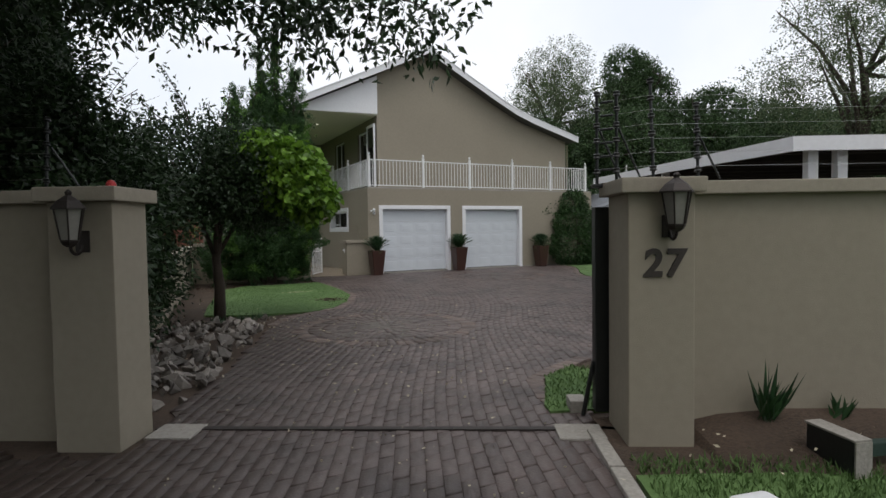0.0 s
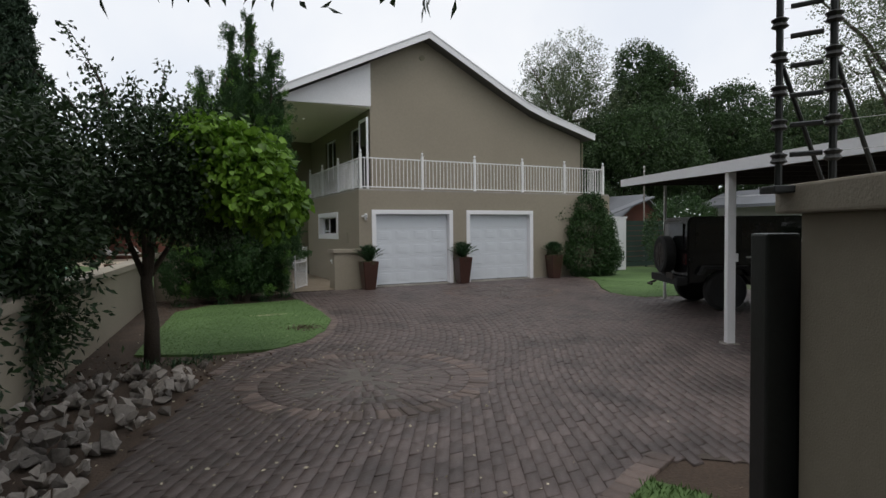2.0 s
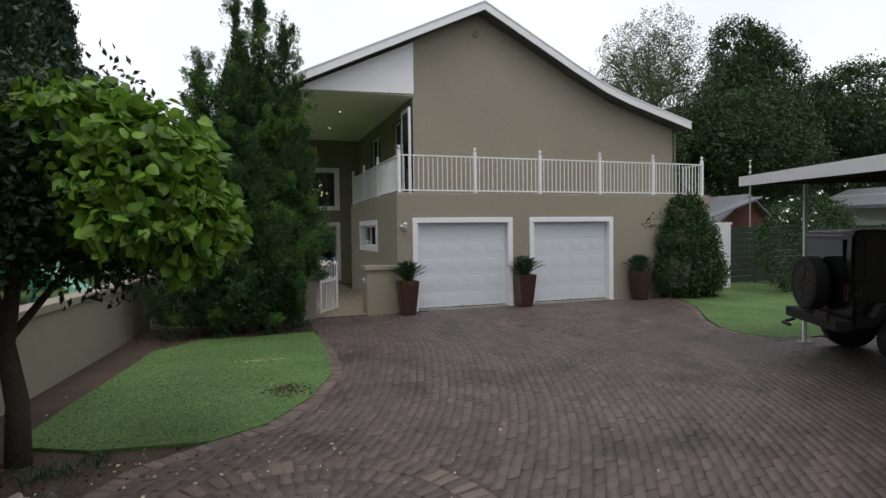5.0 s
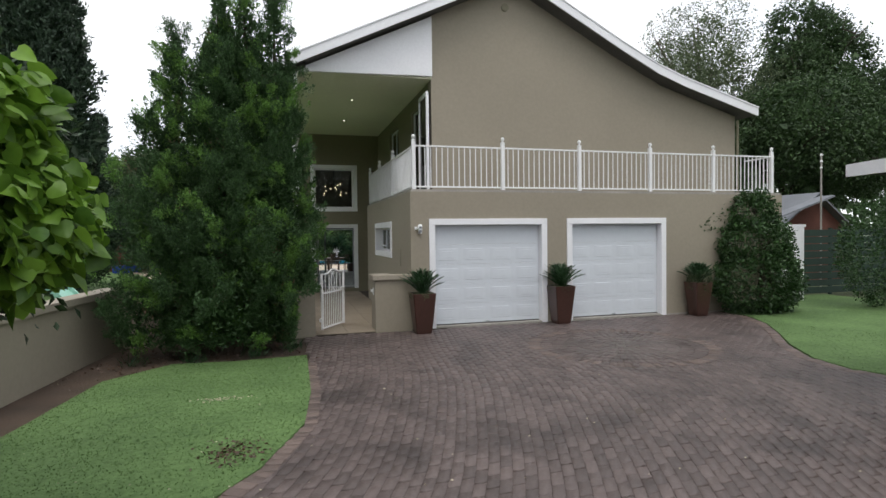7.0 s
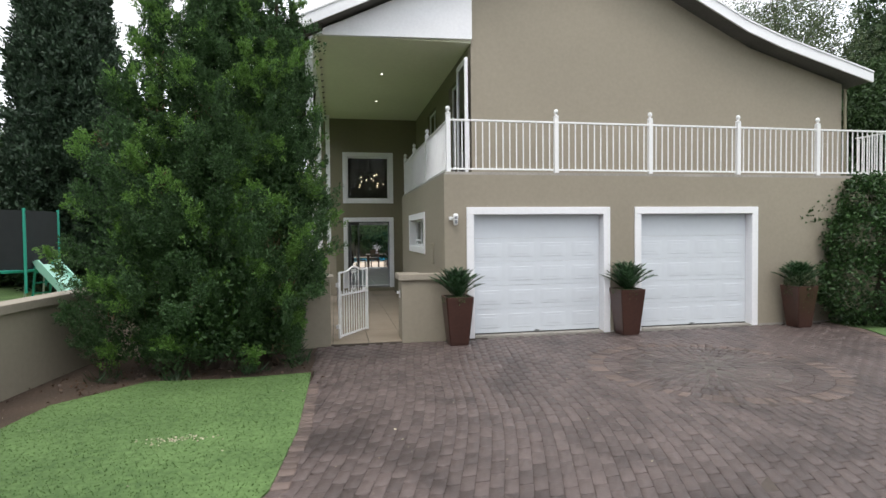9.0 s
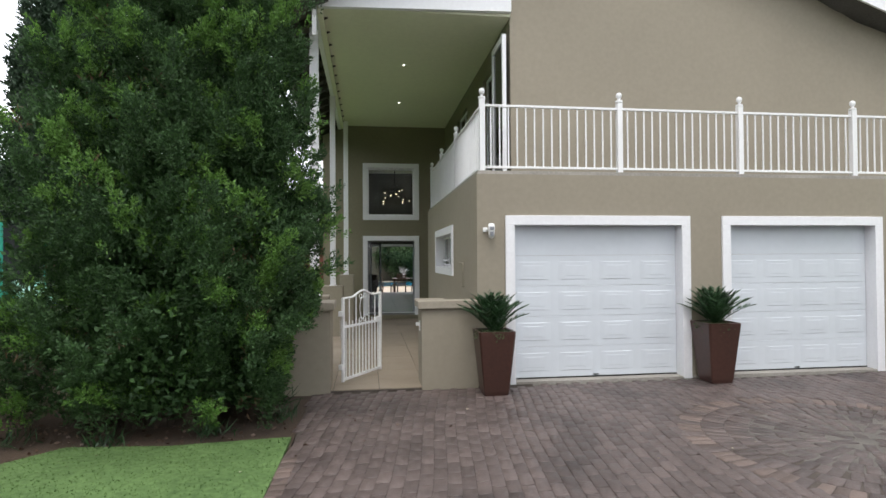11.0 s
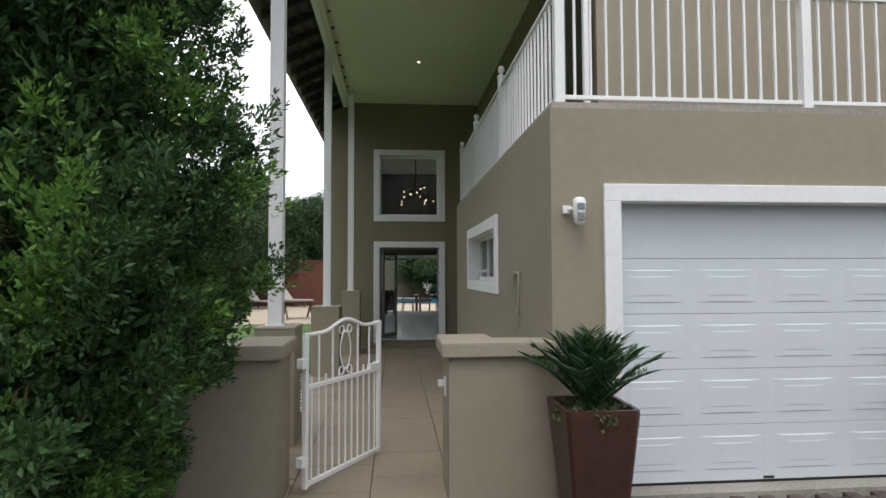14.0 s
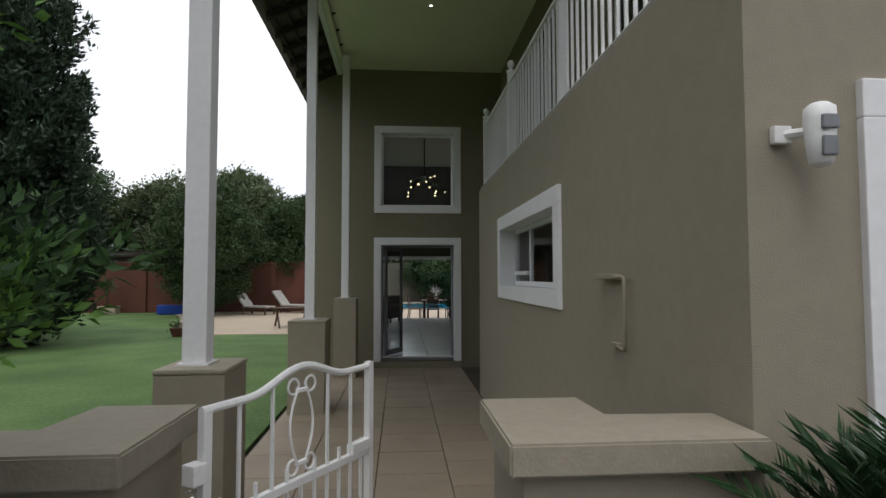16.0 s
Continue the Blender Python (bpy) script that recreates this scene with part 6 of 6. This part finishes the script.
while made < 295:
    x, y = rng.uniform(-0.8, 1.7), rng.uniform(5.1, 9.9)
    if not inside(BED, x, y):
        continue
    s = rng.uniform(0.06, 0.145) * (0.8 if made > 230 else 1)
    o = part("stone", stone_meshes[made % 9], STONE, rock)
    o.location = (x, y, rng.uniform(-0.01, 0.05) + (0.08 if made > 150 else 0))
    o.rotation_euler, o.scale = rng.uniform(-3, 3, 3) * [0.3, 0.3, 1], (s, s * rng.uniform(0.75, 1.1), s * rng.uniform(0.8, 1.3))
    made += 1

# low plants at the tree's foot and in the bed under the conifer
for x, y, n, L in ((1.3, 9.95, 60, 0.16), (0.9, 9.9, 50, 0.14), (1.6, 10.1, 50, 0.12), (3.9, 16.6, 60, 0.22), (3.3, 16.1, 60, 0.2), (2.4, 15.9, 50, 0.2), (3.7, 17.3, 60, 0.24), (1.5, 16.1, 40, 0.2)):
    tf = thing("grass_tuft", "small tuft of dark strappy leaves in the soil", "plant", Matrix.Translation((x, y, -0.02)), "tufts in the beds")
    way = rng.normal(size=(n, 3)) * [0.6, 0.6, 0.15] + [0, 0, 0.8]
    tagged(part("leaf", leaves("leaf", rng.normal(size=(n, 3)) * [0.1, 0.1, 0.0], way, L, 0.014, CYCAD_LEAF), CYCAD_LEAF, tf), kind="stuff")


# fallen petals and leaves
def litter(name, label, count, cx, cy, sx, sy, size, material, z=0.012):
    p = np.stack([rng.normal(cx, sx, count), rng.normal(cy, sy, count), np.full(count, z)], 1)
    w = rng.normal(size=(count, 3)) * [1, 1, 0.15]
    solid(name, leaves(name, p, w, size, size * 0.6, material, 0.1), material, label, "leaf litter", "stuff")


litter("leaf_litter", "pale fallen petals scattered on the drive", 420, 2.1, 8.2, 1.1, 2.2, 0.035, LITTER)
litter("leaf_litter", "pale fallen petals scattered on the drive", 160, 5.0, 9.5, 3.0, 3.5, 0.026, LITTER)
litter("leaf_litter", "pale fallen petals scattered by the gate", 150, 1.0, 3.2, 0.9, 1.3, 0.022, LITTER)
litter("leaf_litter", "dry leaves scattered along the street wall", 45, 3.9, 2.2, 0.7, 0.4, 0.04, LITTER, 0.13)
litter("leaf_litter", "brown dead leaves on the soil under the tree", 500, 1.2, 9.9, 0.8, 0.5, 0.05, WOOD, 0.0)
litter("leaf_litter", "brown dead leaves on the soil under the conifer", 500, 2.2, 16.1, 1.2, 0.6, 0.05, WOOD, 0.0)

litter("leaf_litter", "brown dead grass on a bare spot of the lawn", 260, 3.3, 11.75, 0.13, 0.16, 0.04, WOOD, 0.022)
litter("leaf_litter", "straw-coloured dead grass on the lawn", 90, 3.0, 13.6, 0.16, 0.05, 0.03, LITTER, 0.022)

# ---------------- veranda slabs ----------------
xs = [3.78, 4.38, 4.98, 5.58, 6.28]
k = 0
for i in range(4):
    y = 17.75 - 0.3 * (i % 2)
    while y < 26.2:
        y1 = min(y + 0.6, 26.25)
        a = max(y, 17.74)
        b = part("slab", box(xs[i] + 0.004, xs[i + 1] - 0.004, a + 0.004, y1 - 0.004, -0.02, 0.012 + 0.002 * rng.random(), 0.004), SLAB, walk_bed)
        y += 0.6

# ---------------- clay pavers ----------------
C1, R1, C2, R2 = (3.16, 8.13), 1.42, (9.4, 14.95), 1.62
LANE = [(0.0, 24.0), (5.5, 26.0), (8.0, 34.0), (10.5, 25.0), (14.0, 9.0), (30.0, 6.0)]


def lean(y):
    """The way that the brick courses run, in degrees from y, changes slowly up the drive."""
    return float(np.interp(y, [p[0] for p in LANE], [p[1] for p in LANE]))


steps = np.arange(-8, 18.2, 0.05)
shift = np.concatenate([[0], np.cumsum([math.tan(radians(lean(y))) * 0.05 for y in steps[:-1]])])


def place(a, b):
    y = b
    x = a + float(np.interp(b, steps, shift)) - 7.0
    return (x + 0.025 * math.sin(y * 1.7 + a), y + 0.02 * math.sin(x * 1.3))


GAP, PH = 0.0045, 0.022
verts, faces, spare, red_v, red_f = [], [], [], [], []


def brick(quad, lift, tilt_, vs, fs):
    """A chamfered paver on a four-cornered plan."""
    q = np.array(quad)
    c = q.mean(0)
    n = len(vs)
    e = unit(q - c)
    low, mid, top = q - e * GAP, q - e * GAP, q - e * (GAP + 0.007)
    z = [PH - 0.022 + lift + tilt_[0] * (p[0] - c[0]) + tilt_[1] * (p[1] - c[1]) for p in q]
    vs.extend([(p[0], p[1], -0.03) for p in low])
    vs.extend([(p[0], p[1], zz - 0.004) for p, zz in zip(mid, z)])
    vs.extend([(p[0], p[1], zz) for p, zz in zip(top, z)])
    for lo, hi in ((0, 4), (4, 8)):
        for i in range(4):
            j = (i + 1) % 4
            fs.append((n + lo + i, n + lo + j, n + hi + j, n + hi + i))
    fs.append((n + 8, n + 9, n + 10, n + 11))


W, L = 0.113, 0.222
for i in range(-60, 330):
    for j in range(-32, 83):
        a0, b0 = i * W - 6, j * L + (L / 2 if i % 2 else 0)
        if b0 < -2.4 or b0 > 17.8:
            continue
        quad = [place(a0, b0), place(a0 + W, b0), place(a0 + W, b0 + L), place(a0, b0 + L)]
        cx, cy = sum(p[0] for p in quad) / 4, sum(p[1] for p in quad) / 4
        if cx > 17 or cx < -3 or not inside(DRIVE, cx, cy) or cy > 17.66:
            continue
        if math.hypot(cx - C1[0], cy - C1[1]) < R1 - 0.02 or math.hypot(cx - C2[0], cy - C2[1]) < R2 - 0.02:
            continue
        near = len(spare) < 285 and 1.6 < cx < 5.2 and 4.6 < cy < 6.7
        lift, tl = rng.normal() * 0.0022, rng.normal(size=2) * 0.012
        if near:
            spare.append((quad, lift, tl))
        else:
            brick(quad, lift, tl, verts, faces)


def rosette(c, R):
    """Rings of radial pavers round a centre; straight bricks leave wedges of mortar between them."""
    r = 0.10
    while r < R - 0.05:
        last = r + 0.34 > R
        r1 = R if last else r + 0.215
        n = max(6, int(2 * math.pi * r / 0.098))
        half = min(0.052, math.pi * r / n * 0.98)
        turn = rng.uniform(0, 1)
        for i in range(n):
            a = 2 * math.pi * (i + turn) / n + rng.normal() * 0.01
            d, e = np.array([math.cos(a), math.sin(a)]), np.array([-math.sin(a), math.cos(a)])
            lo, hi = r + 0.001 + rng.uniform(-0.006, 0.004), r1 - 0.001 + rng.uniform(-0.006, 0.004)
            wide = half * (1.0 if not last else r1 / r * 0.97)
            quad = [tuple(np.array(c) + d * q + e * h) for q, h in ((lo, -half), (hi, -wide), (hi, wide), (lo, half))]
            out = last and i % 4 != 0
            brick(quad, rng.normal() * 0.003, rng.normal(size=2) * 0.015, red_v if out else verts, red_f if out else faces)
        r = r1


for c, R in ((C1, R1), (C2, R2)):
    rosette(c, R)
    solid("rosette_mortar", lathe([(R - 0.03, -0.02), (R - 0.03, -0.0065)], 48, centre=(c[0], c[1], 0)), JOINT, "mortar bed under the round brick rosette", "mortar")
    solid("rosette_mortar", lathe([(R * 0.62, -0.02), (R * 0.62, -0.0045)], 40, centre=(c[0], c[1], 0)), JOINT_PALE, "pale mortar bed under the rosette's middle", "mortar")
tagged(part("pavers", raw_mesh("pavers", verts, faces, PAVER), PAVER, road), "brown clay pavers of the driveway", kind="stuff")
tagged(part("edge_pavers", raw_mesh("edge_pavers", red_v, red_f, PAVER_RED), PAVER_RED, road), "reddish clay pavers round the rosettes", kind="stuff")
for quad, lift, tl in spare:
    v, f = [], []
    q = np.array(quad)
    c = q.mean(0)
    brick(q - c, lift, tl, v, f)
    o = part("paver", raw_mesh("paver", v, f, PAVER_PART), PAVER_PART, road)
    o.location = (c[0], c[1], 0)
# header course along the edges
edge_v, edge_f = [], []
line = DRIVE[2:7] + [None] + DRIVE[12:21] + [None] + DRIVE[22:30]
for a, b in zip(line, line[1:]):
    if a is None or b is None:
        continue
    a, b = np.array(a), np.array(b)
    n = max(1, int(np.linalg.norm(b - a) / 0.112))
    nrm = np.array([b[1] - a[1], a[0] - b[0]])
    nrm = nrm / np.linalg.norm(nrm) * 0.09
    for i in range(n):
        p, q = a + (b - a) * i / n, a + (b - a) * (i + 1) / n
        brick([p - nrm, q - nrm, q + nrm, p + nrm], 0.006 + rng.normal() * 0.003, rng.normal(size=2) * 0.02, edge_v, edge_f)
tagged(part("edge_pavers", raw_mesh("edge_pavers", edge_v, edge_f, PAVER_RED), PAVER_RED, road), "reddish brick edging along the lawns", kind="stuff")
